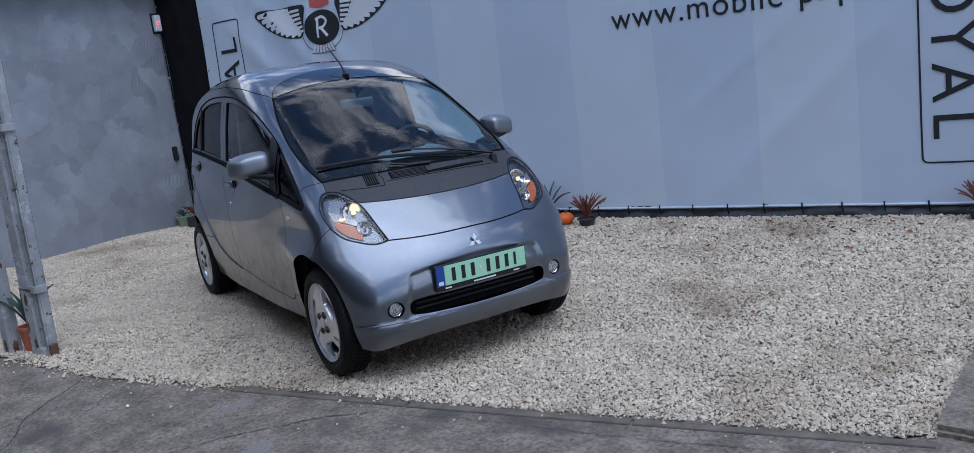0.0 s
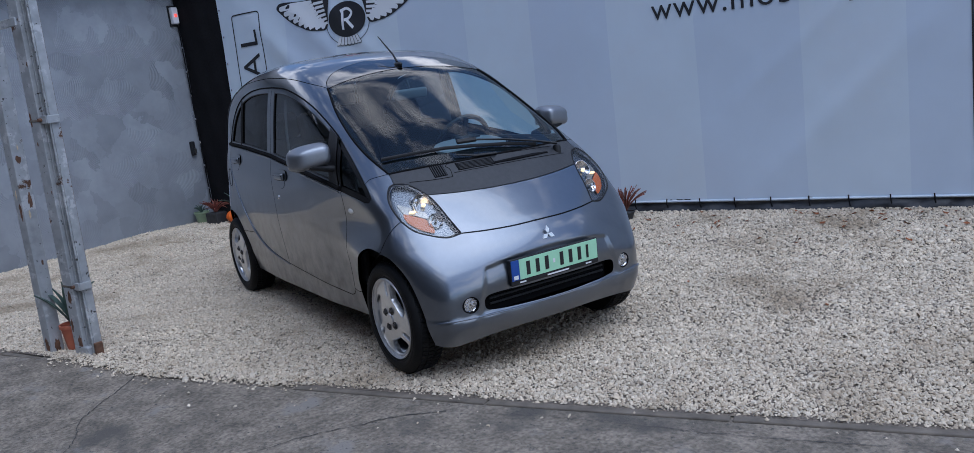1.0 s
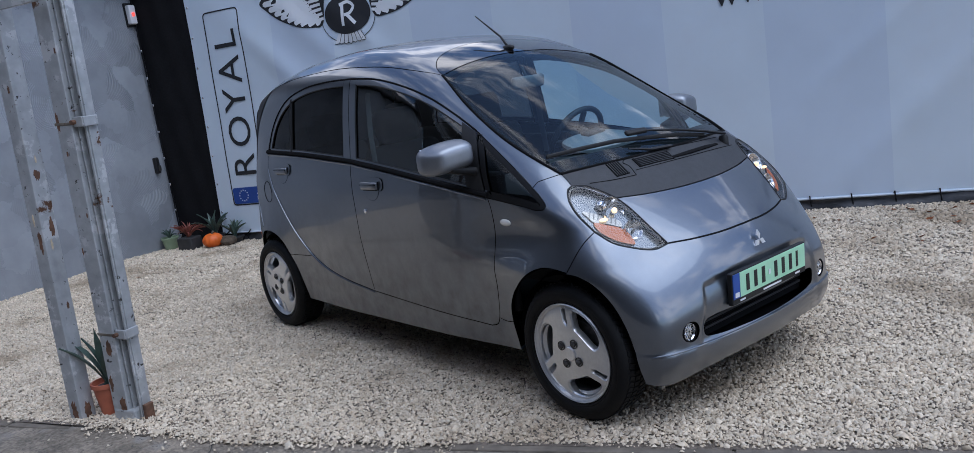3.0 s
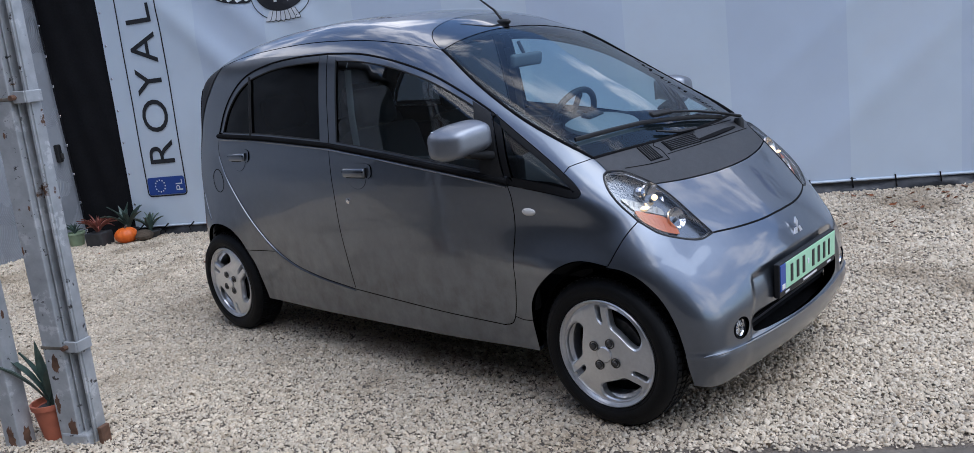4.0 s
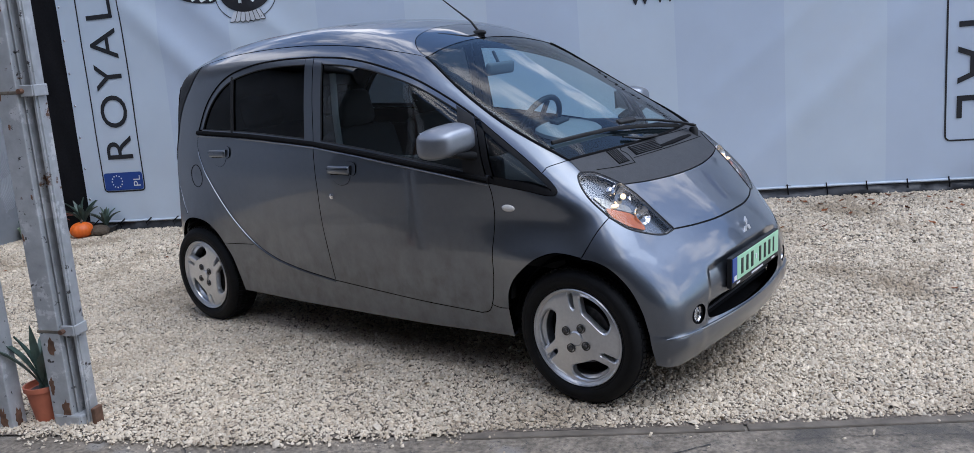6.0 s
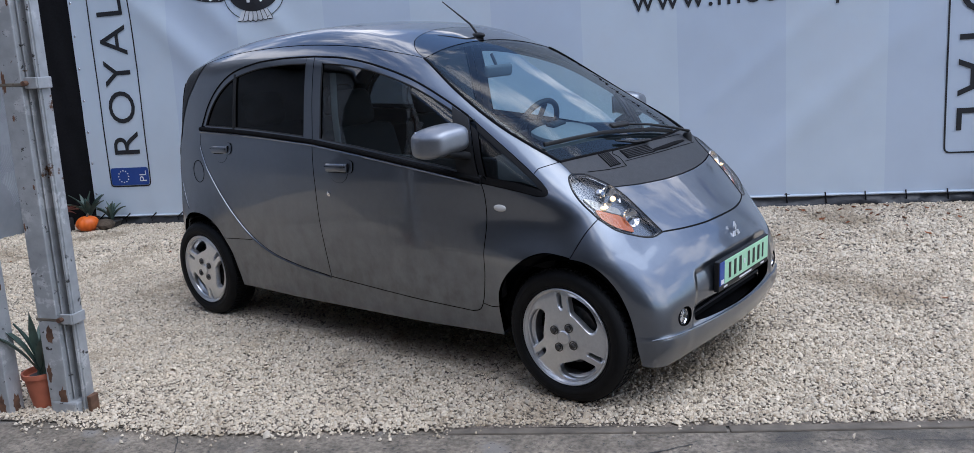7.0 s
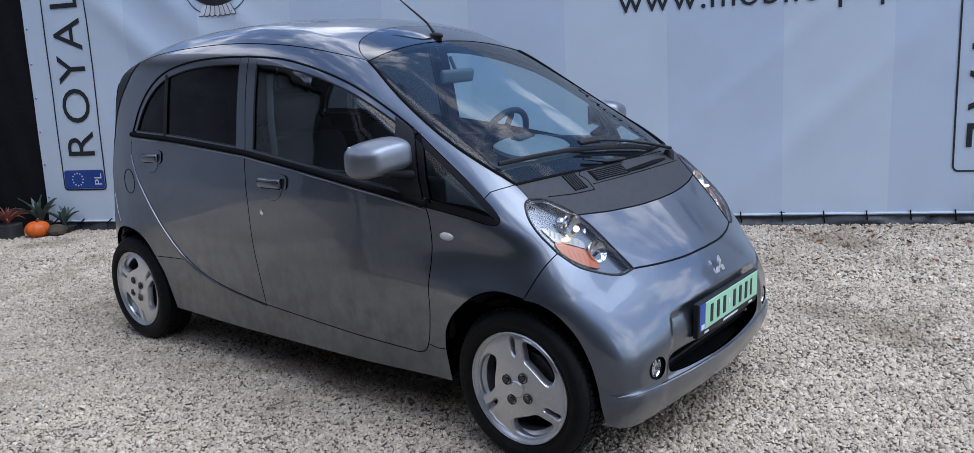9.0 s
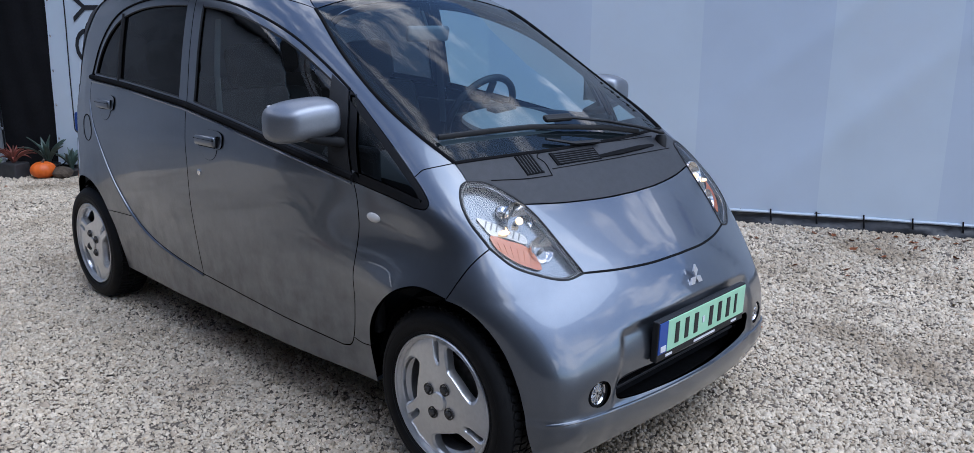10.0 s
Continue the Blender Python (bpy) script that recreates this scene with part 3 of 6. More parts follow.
# flanks
fender = panel("front_fender", [fd_front[:np.argmin(np.abs(fd_front[:, 2] - .375)) + 1], fender_low[::-1], arch_f[::-1], fb_seam[::-1], head_out_b, cowl_corner[::-1], pillar_seam[::-1], qw_tip, qw_bot],
               paint, car, ball((1.05, .25, .62), (0.25, -1, .25)), .02, .002, .02, flange_mat=liner)
mirrored(fender, car)
lower_fd = smooth_line(side([(-.15, 1.06), (.3, 1.004), (.925, .912)]), .03)
lower_rd = smooth_line(side([(-1.205, 1.115), (-.7, 1.098), (-.15, 1.06)]), .03)
fdoor = panel("front_door", [lower_fd, fd_front, fd_bot, split_low[::-1]], paint, car, CYL, .03, .0025, .02)
rdoor = panel("rear_door", [lower_rd, split_low, rd_rear[::-1]], paint, car, CYL, .03, .0025, .02)
sill = panel("sill", [fd_bot, smooth_line(side([(-.117, .384), (-.384, .42), (-.597, .469), (-.72, .523)]), .02), smooth_line(side([(-.72, .523), (-1.035, .508)]), .03),
             smooth_line(side([(-1.035, .508), (-.99, .43), (-.972, .32), (-.968, .225)]), .02), smooth_line(side([(-.968, .225), (0, .225), (.955, .232)]), .05),
             smooth_line(side([(.955, .232), (.957, .37)]), .03), fender_low, fd_front[np.argmin(np.abs(fd_front[:, 2] - .375)):]], paint, car, CYL, .03, .002, .03)
# window frames of the doors: painted strips round dark glass
fd_glass = offset_in(np.vstack([fd_top, fd_fup, smooth_line(side([(.925, .912), (.3, 1.004), (-.15, 1.06)]), .03), split_up[::-1]]), (.3, 1.2), .031)
rd_glass = offset_in(np.vstack([rd_top, split_up, smooth_line(side([(-.15, 1.06), (-.7, 1.098), (-1.205, 1.115)]), .03)]), (-.6, 1.28), .031)


fd_glass[:, 0] = np.maximum(fd_glass[:, 0], -.098)
rd_glass[:, 0] = np.minimum(rd_glass[:, 0], -.220)


def tidy(L):
    """Evens out a closed outline after it was moved."""
    L = drop_close(np.asarray(L), .008)
    return L


for tag, outer, opening in (("front", [fd_top, fd_fup, lower_fd[::-1], split_up[::-1]], fd_glass), ("rear", [rd_top, split_up, lower_rd[::-1]], rd_glass)):
    op = tidy(opening)
    keep = op[np.concatenate([[True], np.linalg.norm(np.diff(op[:, [0, 2]], axis=0), axis=1) > .006])]
    fr = panel("window_frame", outer, paint, fdoor if tag == "front" else rdoor, CYL, .05, .0025, .016, holes=[keep])
    mirrored(fr, car)
    gl = panel("door_glass", [keep], side_glass if tag == "front" else tint_glass, fdoor if tag == "front" else rdoor, CYL, .06, 0, .003, lift=-.009, label="dark tinted side window" if tag == "rear" else "")
    far = mirrored(gl, car)
    if tag == "front":
        far.data.materials[0] = far_glass
    for L in (keep,):
        s = snap(L)
        n_ = grad(s)
        seal = part("window_seal", tube([tuple(v) for v in s - .004 * n_], .0044, 6, closed=True), black_plastic, fdoor if tag == "front" else rdoor, smooth=True)
# belt strips
for L, owner in ((lower_fd, fdoor), (lower_rd, rdoor)):
    s = snap(L)
    n_ = grad(s)
    part("belt_moulding", tube([tuple(v) for v in s + .001 * n_ + np.array((0, 0, .011))], .013, 8, flat=1.0), liner, owner, "black rubber moulding along the window sill", True)
    part("door_top_edge", tube([tuple(v) for v in s + .010 * n_ + np.array((0, 0, -.007))], .0038, 6), paint, owner, smooth=True)
for L, owner in ((fd_top, fdoor), (rd_top, rdoor)):
    s = snap(L)
    part("door_seal", tube([tuple(v) for v in s + .0005 * grad(s)], .0048, 6), liner, owner, "black rubber seal round the door", True)
mirrored(fdoor, car)
mirrored(rdoor, car)
mirrored(sill, car)

# quarter light ahead of the front door
ql = np.vstack([qw_top, qw_tip, qw_bot, fd_fup[::-1]])
ql_in = tidy(offset_in(ql, (1.0, 1.0), .030))
frame_q = panel("quarter_light_frame", [qw_top, qw_tip, qw_bot, fd_fup[::-1]], frame_black, car, CYL, .03, .001, .012, holes=[ql_in])
mirrored(frame_q, car)
gq = panel("quarter_light", [ql_in], quarter_glass, car, CYL, .05, 0, .003, lift=-.006)
mirrored(gq, car).data.materials[0] = far_glass
# black sail behind the mirror
sail = panel("mirror_sail", [smooth_line(side([(.735, 1.245), (.822, 1.200)]), .02), smooth_line(side([(.822, 1.200), (.868, 1.06), (.920, .917)]), .02), smooth_line(side([(.920, .917), (.80, .938)]), .02),
             smooth_line(side([(.80, .938), (.778, 1.05), (.735, 1.245)]), .02)], black_plastic, fdoor, CYL, .03, 0, .01, lift=.003)
crease = snap(rd_rear[rd_rear[:, 2] < 1.03])
ncr = grad(crease)
part("door_edge_fold", tube([tuple(v) for v in crease + .0005 * ncr + np.array((-.005, 0, -.007))], list(np.linspace(.0035, .0075, len(crease) // 2)) + list(np.linspace(.0075, .004, len(crease) - len(crease) // 2)), 8), paint, car, smooth=True)

# side frame: roof rail, A pillar and rear quarter in one pressing
arch_r = smooth_line(side([(-1.035, .508), (-1.08, .565), (-1.15, .612), (-1.27, .634), (-1.40, .612), (-1.49, .55), (-1.545, .45), (-1.56, .36)]), .02)
tail_edge = smooth_line(snap(np.array([(-1.56, -.66, .36), (-1.60, -.60, .55), (-1.585, -.58, .8), (-1.555, -.56, 1.1), (-1.49, -.52, 1.35), (-1.42, -.49, 1.42)])), .03)
seam_r = smooth_line(side([(-.72, .523), (-1.035, .508)]), .03)
rd_rear_up = rd_rear[:np.argmin(np.abs(rd_rear[:, 2] - .523) + 10 * (rd_rear[:, 0] < -.9)) + 1]
quarter = panel("body_side", [ditch[::-1], ws_side[1:], pillar_seam[::-1], qw_top[::-1], fd_top[::-1], rd_top[::-1], rd_rear_up, seam_r, arch_r, tail_edge], paint, car, CYL, .03, .002, .02)
mirrored(quarter, car)
# tail: simple tailgate and rear bumper
panel("tailgate", [both(roof_rear), other(tail_edge)[::-1], both(smooth_line(snap(np.array([(-1.56, -.66, .36), (-1.66, -.4, .34), (-1.69, 0, .34)])), .04))[::-1], tail_edge], paint, car, TAIL, .06, .003, .015)
strip_f = tail_edge[tail_edge[:, 2] > 1.0].copy()
strip_b = strip_f.copy()
strip_f = smooth_line(snap(np.array([(-1.53, -.585, 1.06), (-1.475, -.585, 1.17), (-1.392, -.582, 1.288), (-1.30, -.576, 1.385), (-1.235, -.523, 1.491)])), .03)
panel("hatch_glass_edge", [strip_b, snap(strip_f)[::-1]], black_plastic, car, CYL, .04, 0, .004, lift=.003, label="black edge of the rear hatch")
tl = panel("tail_lamp", [smooth_line(snap(np.array([(-1.575, -.565, .95), (-1.545, -.555, 1.15), (-1.475, -.515, 1.37), (-1.50, -.47, 1.37), (-1.575, -.50, 1.12), (-1.60, -.52, .95)])), .03, closed=True)], material("pale_lamp_lens", (.62, .60, .60), .12, coat=1.0), car, TAIL, .02, 0, .02, lift=.007, label="tall clear tail lamp")
mirrored(tl, car)

# lamps
lens = panel("headlamp", [head_in_a, head_in_b[1:], head_out_a[1:], head_out_b[1:]], lens_glass, car, NOSE, .02, .002, .004, lift=.001, label="swept-back headlamp with clear lens, lit")
house = panel("lamp_housing", [head_in_a, head_in_b[1:], head_out_a[1:], head_out_b[1:]], material("lamp_housing_grey", (.17, .185, .21), .26, .85, vary=.08, scale=30), lens, NOSE, .02, .002, .01, lift=-.028, rim=False)
HL = [lens, house]
edge = snap(np.vstack([head_in_a, head_in_b[1:], head_out_a[1:], head_out_b[1:]]))
edge = drop_close(edge, .004)
ne = grad(edge)
ne /= np.linalg.norm(ne, axis=1, keepdims=True)
k = len(edge)
HL.append(put("lamp_wall", mesh_of("lamp_wall", np.vstack([edge - .003 * ne, edge - .030 * ne]), [(i, (i + 1) % k, k + (i + 1) % k, k + i) for i in range(k)], bpy.data.materials["lamp_housing_grey"], True), lens))
HL.append(part("bezel", tube([tuple(v) for v in drop_close(snap(edge * .965 + edge.mean(0) * .035), .004) - .010 * ne[:1]], .0045, 6, closed=True), silver_trim, lens, "bright bezel inside the lens", True))
HL.append(part("lens_rim", tube([tuple(v) for v in edge - .001 * ne], .004, 6, closed=True), black_plastic, lens, smooth=True))


def dish(at, way, r, depth, mat, name, parent, ring=None):
    """A reflector bowl that opens along way."""
    prof = [(r * t, -depth * (1 - t * t)) for t in (0.02, .2, .4, .6, .8, .95, 1.0)] + [(r * 1.06, .002), (r * 1.1, -.006)]
    bm = bmesh.new()
    rings = []
    for rr, h in prof:
        rings.append([bm.verts.new((rr * math.cos(2 * math.pi * j / 28), rr * math.sin(2 * math.pi * j / 28), h)) for j in range(28)])
    for a, b in zip(rings, rings[1:]):
        for j in range(28):
            bm.faces.new((a[j], a[(j + 1) % 28], b[(j + 1) % 28], b[j]))
    bm.faces.new(rings[0])
    m = Vector(way).to_track_quat("Z", "Y").to_matrix().to_4x4()
    bmesh.ops.transform(bm, matrix=Matrix.Translation(at) @ m, verts=bm.verts)
    bmesh.ops.recalc_face_normals(bm, faces=bm.faces)
    return part(name, bm, mat, parent, smooth=True)


def ball_mesh(at, r, squash=(1, 1, 1)):
    bm = bmesh.new()
    bmesh.ops.create_uvsphere(bm, u_segments=20, v_segments=12, radius=r)
    bmesh.ops.transform(bm, matrix=Matrix.Translation(at) @ Matrix.Diagonal((*squash, 1)), verts=bm.verts)
    return bm


def deep(p, d):
    """A place d metres under the lens, and the outward way there."""
    q = snap(np.array([p]))[0]
    w = grad(q[None])[0]
    w /= np.linalg.norm(w)
    return q - d * w, w


def lamp_plate(name, pts, mat, d, label=""):
    return panel(name, [smooth_line(snap(np.array(pts)), .008, closed=True)], mat, lens, NOSE, .012, 0, .012, lift=-d, label=label)


glassy = material("lamp_bowl", (.78, .76, .74), .10, 1.0)
p, w = deep((1.436, -.498, .846), .012)
HL.append(dish(tuple(p), tuple(w + np.array((.7, .05, -.25))), .049, .026, glassy, "main_reflector", lens))
HL.append(part("dipped_bulb", tube([tuple(p - .022 * w), tuple(p + .002 * w + np.array((.006, 0, 0)))], [.009, .007], 10), lamp_silver, lens, smooth=True))
HL.append(part("dipped_glow", ball_mesh(tuple(p - .004 * w + np.array((.008, 0, 0))), .0115), lamp_glow, lens, smooth=True))
p, w = deep((1.400, -.530, .868), .010)
HL.append(part("bulb_shield", lathe([(.001, .010), (.012, .008), (.020, .001), (.022, -.003), (.018, -.004), (.001, -.002)], 24), silver_trim, lens, smooth=True, m=Matrix.Translation(p) @ Vector(w + np.array((.2, -.7, .1))).to_track_quat("Z", "Y").to_matrix().to_4x4()))
p, w = deep((1.514, -.480, .765), .012)
HL.append(dish(tuple(p), tuple(w + np.array((.6, -.1, -.1))), .036, .022, glassy, "high_beam_reflector", lens))
HL.append(part("high_beam_bulb", tube([tuple(p - .018 * w), tuple(p + .003 * w)], [.007, .006], 10), dark_metal, lens, smooth=True))
HL.append(lamp_plate("reflector_strip", [(1.372, -.606, .862), (1.405, -.572, .85), (1.440, -.538, .829), (1.470, -.500, .806), (1.486, -.508, .787), (1.455, -.556, .808), (1.424, -.599, .820), (1.398, -.606, .842)], lamp_silver, .022, "bright reflector strip"))
for k in range(7):
    f_ = k / 6
    lo_p, w = deep((1.402 + .066 * f_, -.602 + .075 * f_, .836 - .038 * f_), .0215)
    hi_p, w = deep((1.392 + .066 * f_, -.585 + .075 * f_, .852 - .036 * f_), .0215)
    HL.append(part("strip_rib", tube([tuple(lo_p), tuple(hi_p)], .0022, 6), lamp_silver, lens))
p, w = deep((1.440, -.560, .820), .018)
HL.append(part("position_bulb", ball_mesh(tuple(p), .0085, (1.7, 2.2, .8)), lamp_glow, lens, smooth=True))
HL.append(lamp_plate("indicator", [(1.424, -.603, .816), (1.455, -.564, .803), (1.487, -.519, .782), (1.508, -.506, .763), (1.542, -.508, .720), (1.521, -.546, .732), (1.495, -.578, .752), (1.450, -.607, .787)], amber, .020, "amber indicator segment"))
for k in range(6):
    f_ = k / 5
    a_p, w = deep((1.445 + .062 * f_, -.594 + .078 * f_, .801 - .036 * f_), .0203)
    b_p, w = deep((1.468 + .062 * f_, -.596 + .060 * f_, .772 - .038 * f_), .0203)
    HL.append(part("indicator_rib", tube([tuple(a_p), tuple(b_p)], .0016, 5), amber, lens))
rim_in = edge - .004 * ne
mid_l = rim_in.mean(0)
rim_in = rim_in + (mid_l - rim_in) * .045
HL.append(part("bright_rim", tube([tuple(v) for v in rim_in], .0024, 6, closed=True), dark_metal, lens, smooth=True))
lens_l = mirrored(lens, car)
lens.visible_shadow = lens_l.visible_shadow = False
for o in HL[1:]:
    mirrored(o, lens_l)

for s in (-1, 1):
    c = snap(np.array([(1.72, s * .468, .374)]))[0]
    fog = part("fog_lamp", lathe([(.036, -.012), (.040, 0), (.038, .006), (.034, .008), (.03, .003), (.001, .001)], 28, "x", at=tuple(c + (-.016, 0, 0))), chrome, car, "round clear fog lamp", True)
    part("fog_bezel", lathe([(.036, -.004), (.036, .009), (.041, .010), (.044, .004), (.044, -.01)], 28, "x", at=tuple(c + (-.014, 0, 0))), liner, fog, smooth=True)
    for k in range(5):
        part("fog_facet", box((.004, .006, .052), (0, 0, 0), .001), silver_trim, fog, m=Matrix.Translation(tuple(c + (-.012, 0, 0))) @ pose(0, 0, 0, 36 * k, 0, 0))
    part("fog_lens", lathe([(.031, .002), (.028, .008), (.016, .013), (.001, .014)], 28, "x", at=tuple(c + (-.015, 0, 0))), lens_glass, fog, smooth=True)

# mouth behind the bumper
part("bumper_floor", box((.34, 1.08, .012), (1.50, 0, .243), .003), liner, car)
part("bumper_floor", box((.06, .70, .012), (1.695, 0, .243), .003), liner, car)
part("grille_back", box((.02, .76, .12), (1.66, 0, .36), .004), liner, car)
for z in (.345, .372):
    part("grille_bar", box((.012, .70, .010), (1.69, 0, z), .003), black_plastic, car)
part("under_tray", box((3.1, 1.2, .03), (0.05, 0, .235), .01), liner, car)

# number plate
PX, PZ, PT = 1.767, .486, 2.0
plate_m = pose(PX, 0, PZ, 0, PT, 0)
plate_frame = part("plate_frame", box((.022, .532, .128), (-.004, 0, -.004), .004), black_plastic, car, "black plastic plate holder", m=plate_m)
put_m = lambda bm, mat, nm, lab="": part(nm, bm, mat, plate_frame, lab)
put_m(box((.004, .475, .098), (.008, .022, .006), .001), plate_green, "number_plate", "light green number plate with dark characters")
put_m(box((.004, .045, .098), (.008, -.239, .006), .001), plate_blue, "country_band", "blue band")
for y, wdt in ((-.165, .042), (-.11, .042), (-.055, .044), (.035, .042), (.09, .042), (.145, .042), (.195, .028)):
    put_m(box((.002, wdt * .50, .066), (.0112, y, .006), .0005), ink, "character_bar")
put_m(box((.002, .026, .018), (.0112, -.239, -.028)), white_ink, "print_bar")
put_m(box((.002, .012, .02), (.0112, -.012, .006)), white_ink, "sticker")
put_m(box((.002, .13, .007), (.0078, .01, -.057)), white_ink, "print_bar")
for y in (-.2, .2):
    put_m(box((.002, .035, .007), (.0078, y, -.056)), white_ink, "print_bar")

badge_silver = material("badge_silver", (.85, .85, .87), .28, .7)
# badge of three diamonds
bz = .618
for a in (90, 210, 330):
    bm = bmesh.new()
    L_, w_ = .040, .0120
    pts = [(0, 0), (L_ / 2, w_), (L_, 0), (L_ / 2, -w_)]
    c_, s_ = math.cos(radians(a)), math.sin(radians(a))
    vs = [bm.verts.new((0, c_ * x - s_ * y, s_ * x + c_ * y)) for x, y in pts]
    f = bm.faces.new(vs)
    ex = bmesh.ops.extrude_face_region(bm, geom=[f])
    bmesh.ops.translate(bm, vec=(.006, 0, 0), verts=[v for v in ex["geom"] if isinstance(v, bmesh.types.BMVert)])
    bmesh.ops.recalc_face_normals(bm, faces=bm.faces)
    part("badge", bm, badge_silver, car, m=pose(float(snap(np.array([(1.75, 0, bz)]))[0][0]) - .001, 0, bz + .0, 0, -10, 0))

# cowl vents and wiper


def on_top(x, y, lift=0.0):
    p = snap(np.array([(x, y, float(top_z(x)) - .3 * y * y)]))[0]
    n = grad(p[None])[0]
    n /= np.linalg.norm(n)
    return Vector(p + lift * n), Vector(n)


def vent(x, y, wx, wy, slats, turn):
    p, n = on_top(x, y, .002)
    m = Matrix.Translation(p) @ n.to_track_quat("Z", "Y").to_matrix().to_4x4()
    # local x along the car's width
    ex = Vector((0, 1, 0))
    ex = (ex - ex.dot(n) * n).normalized()
    ey = n.cross(ex)
    m = Matrix((( *[ex[0], ey[0], n[0]], p[0]), (ex[1], ey[1], n[1], p[1]), (ex[2], ey[2], n[2], p[2]), (0, 0, 0, 1))) @ pose(0, 0, 0, 0, 0, turn)
    v = part("cowl_vent", box((wy, wx, .006), (0, 0, -.003), .001), liner, car, m=m)
    for i in range(slats):
        part("slat", box((wy * .92, wx / slats * .30, .004), (0, wx * ((i + .5) / slats - .5), .0008), .001), cowl_plastic, v)
    return v


vent(1.335, -.332, .070, .082, 6, 84)
vent(1.360, -.125, .054, .210, 6, -4)
for line_ in ([(1.325, -.497), (1.366, -.39), (1.391, -.284)], [(1.391, -.284), (1.346, -.271), (1.325, -.283)], [(1.325, -.283), (1.315, -.268), (1.317, -.237)],
              [(1.374, -.262), (1.392, -.1), (1.396, .061), (1.388, .2), (1.372, .33), (1.350, .445)], [(1.315, -.240), (1.330, -.1), (1.334, .07), (1.325, .24), (1.300, .40)]):
    P = smooth_line([tuple(on_top(x, y, .0005)[0]) for x, y in line_], .02)
    part("cowl_seam", tube([tuple(v) for v in P], .0018, 6), liner, car)
# Dark bar laid on the cowl for the shade in the wiper recess.
part("wiper_groove", tube([tuple(on_top(x, y, -.004)[0]) for x, y in ((1.378, -.05), (1.375, .1), (1.36, .24), (1.345, .34))], [.012, .018, .018, .012], 8, flat=.5), liner, car, smooth=True)


def wipe(pts, lift):
    return [tuple(on_top(x, y, lift)[0]) for x, y in pts]


wiper = part("wiper", tube(wipe([(1.315, .41), (1.30, .28), (1.275, .12), (1.25, -.02), (1.235, -.09)], .034), [.013, .011, .010, .009, .008], 8, flat=.55), black_plastic, car, "single long black windscreen wiper", True)
part("pivot", lathe([(.022, -.03), (.022, .012), (.016, .024), (.001, .025)], 18, at=tuple(on_top(1.325, .42, .005)[0])), black_plastic, wiper, smooth=True)
part("blade", tube(wipe([(1.300, .30), (1.285, .13), (1.262, -.06), (1.228, -.22), (1.190, -.39), (1.140, -.545)], .013), .0065, 8, flat=1.4), black_plastic, wiper, smooth=True)
part("blade_clip", box((.030, .11, .018), tuple(on_top(1.237, -.10, .034)[0]), .008, turn=pose(0, 0, 0, 0, 30, -14)), black_plastic, wiper)
part("washer_arm", tube(wipe([(1.335, .02), (1.325, -.10), (1.285, -.20)], .012), [.012, .012, .006], 6, flat=.6), black_plastic, wiper, smooth=True)

# aerial
ap, an = on_top(.395, 0, .004)
foot_bm = ball_mesh((0, 0, 0), 1.0, (.046, .020, .017))
bmesh.ops.translate(foot_bm, vec=ap + Vector((-.005, 0, -.002)), verts=foot_bm.verts)
aerial = part("aerial", foot_bm, black_plastic, car, "black roof aerial", True)
part("mast", tube([tuple(ap + Vector((-.012, 0, .015))), tuple(ap + Vector((-.05, 0, .06))), tuple(ap + Vector((-.225, .0, .185)))], [.007, .0055, .003], 8), black_plastic, aerial, smooth=True)

# door mirrors


def mirror_unit(s):
    c = Vector((.803, s * .795, 1.098))
    bm = bmesh.new()
    bmesh.ops.create_cube(bm, size=1.0)
    bmesh.ops.subdivide_edges(bm, edges=bm.edges[:], cuts=9, use_grid_fill=True)
    for v in bm.verts:
        p = v.co * 2
        e = (abs(p.x) ** 2.8 + abs(p.y) ** 5 + abs(p.z) ** 4.2) ** (1 / 4)
        p = p / max(e, 1e-6)
        tap = 1 - .16 * max(0, p.x)
        dome = 1 - .20 * max(0, p.y * s) ** 2 - .10 * max(0, -p.y * s) ** 3 if p.z > 0 else .92
        v.co = Vector((p.x * .082 - .02 * p.y * s, p.y * .108 * tap, p.z * .067 * tap * dome + .010 * p.y * s * -1))
    bmesh.ops.translate(bm, vec=c, verts=bm.verts)
    mm = part("door_mirror", bm, mirror_paint, car, "painted grey door mirror", True)
    part("mirror_base", box((.085, .2, .035), tuple(c + Vector((.025, -s * .07, -.066))), .015, 3, turn=pose(0, 0, 0, s * 14, 0, 0)), black_plastic, mm, smooth=True)
    part("mirror_glass", box((.006, .16, .095), tuple(c + Vector((-.071, 0, 0))), .002), chrome, mm)


mirror_unit(-1)
mirror_unit(1)

# handles, lock, repeater, fuel flap


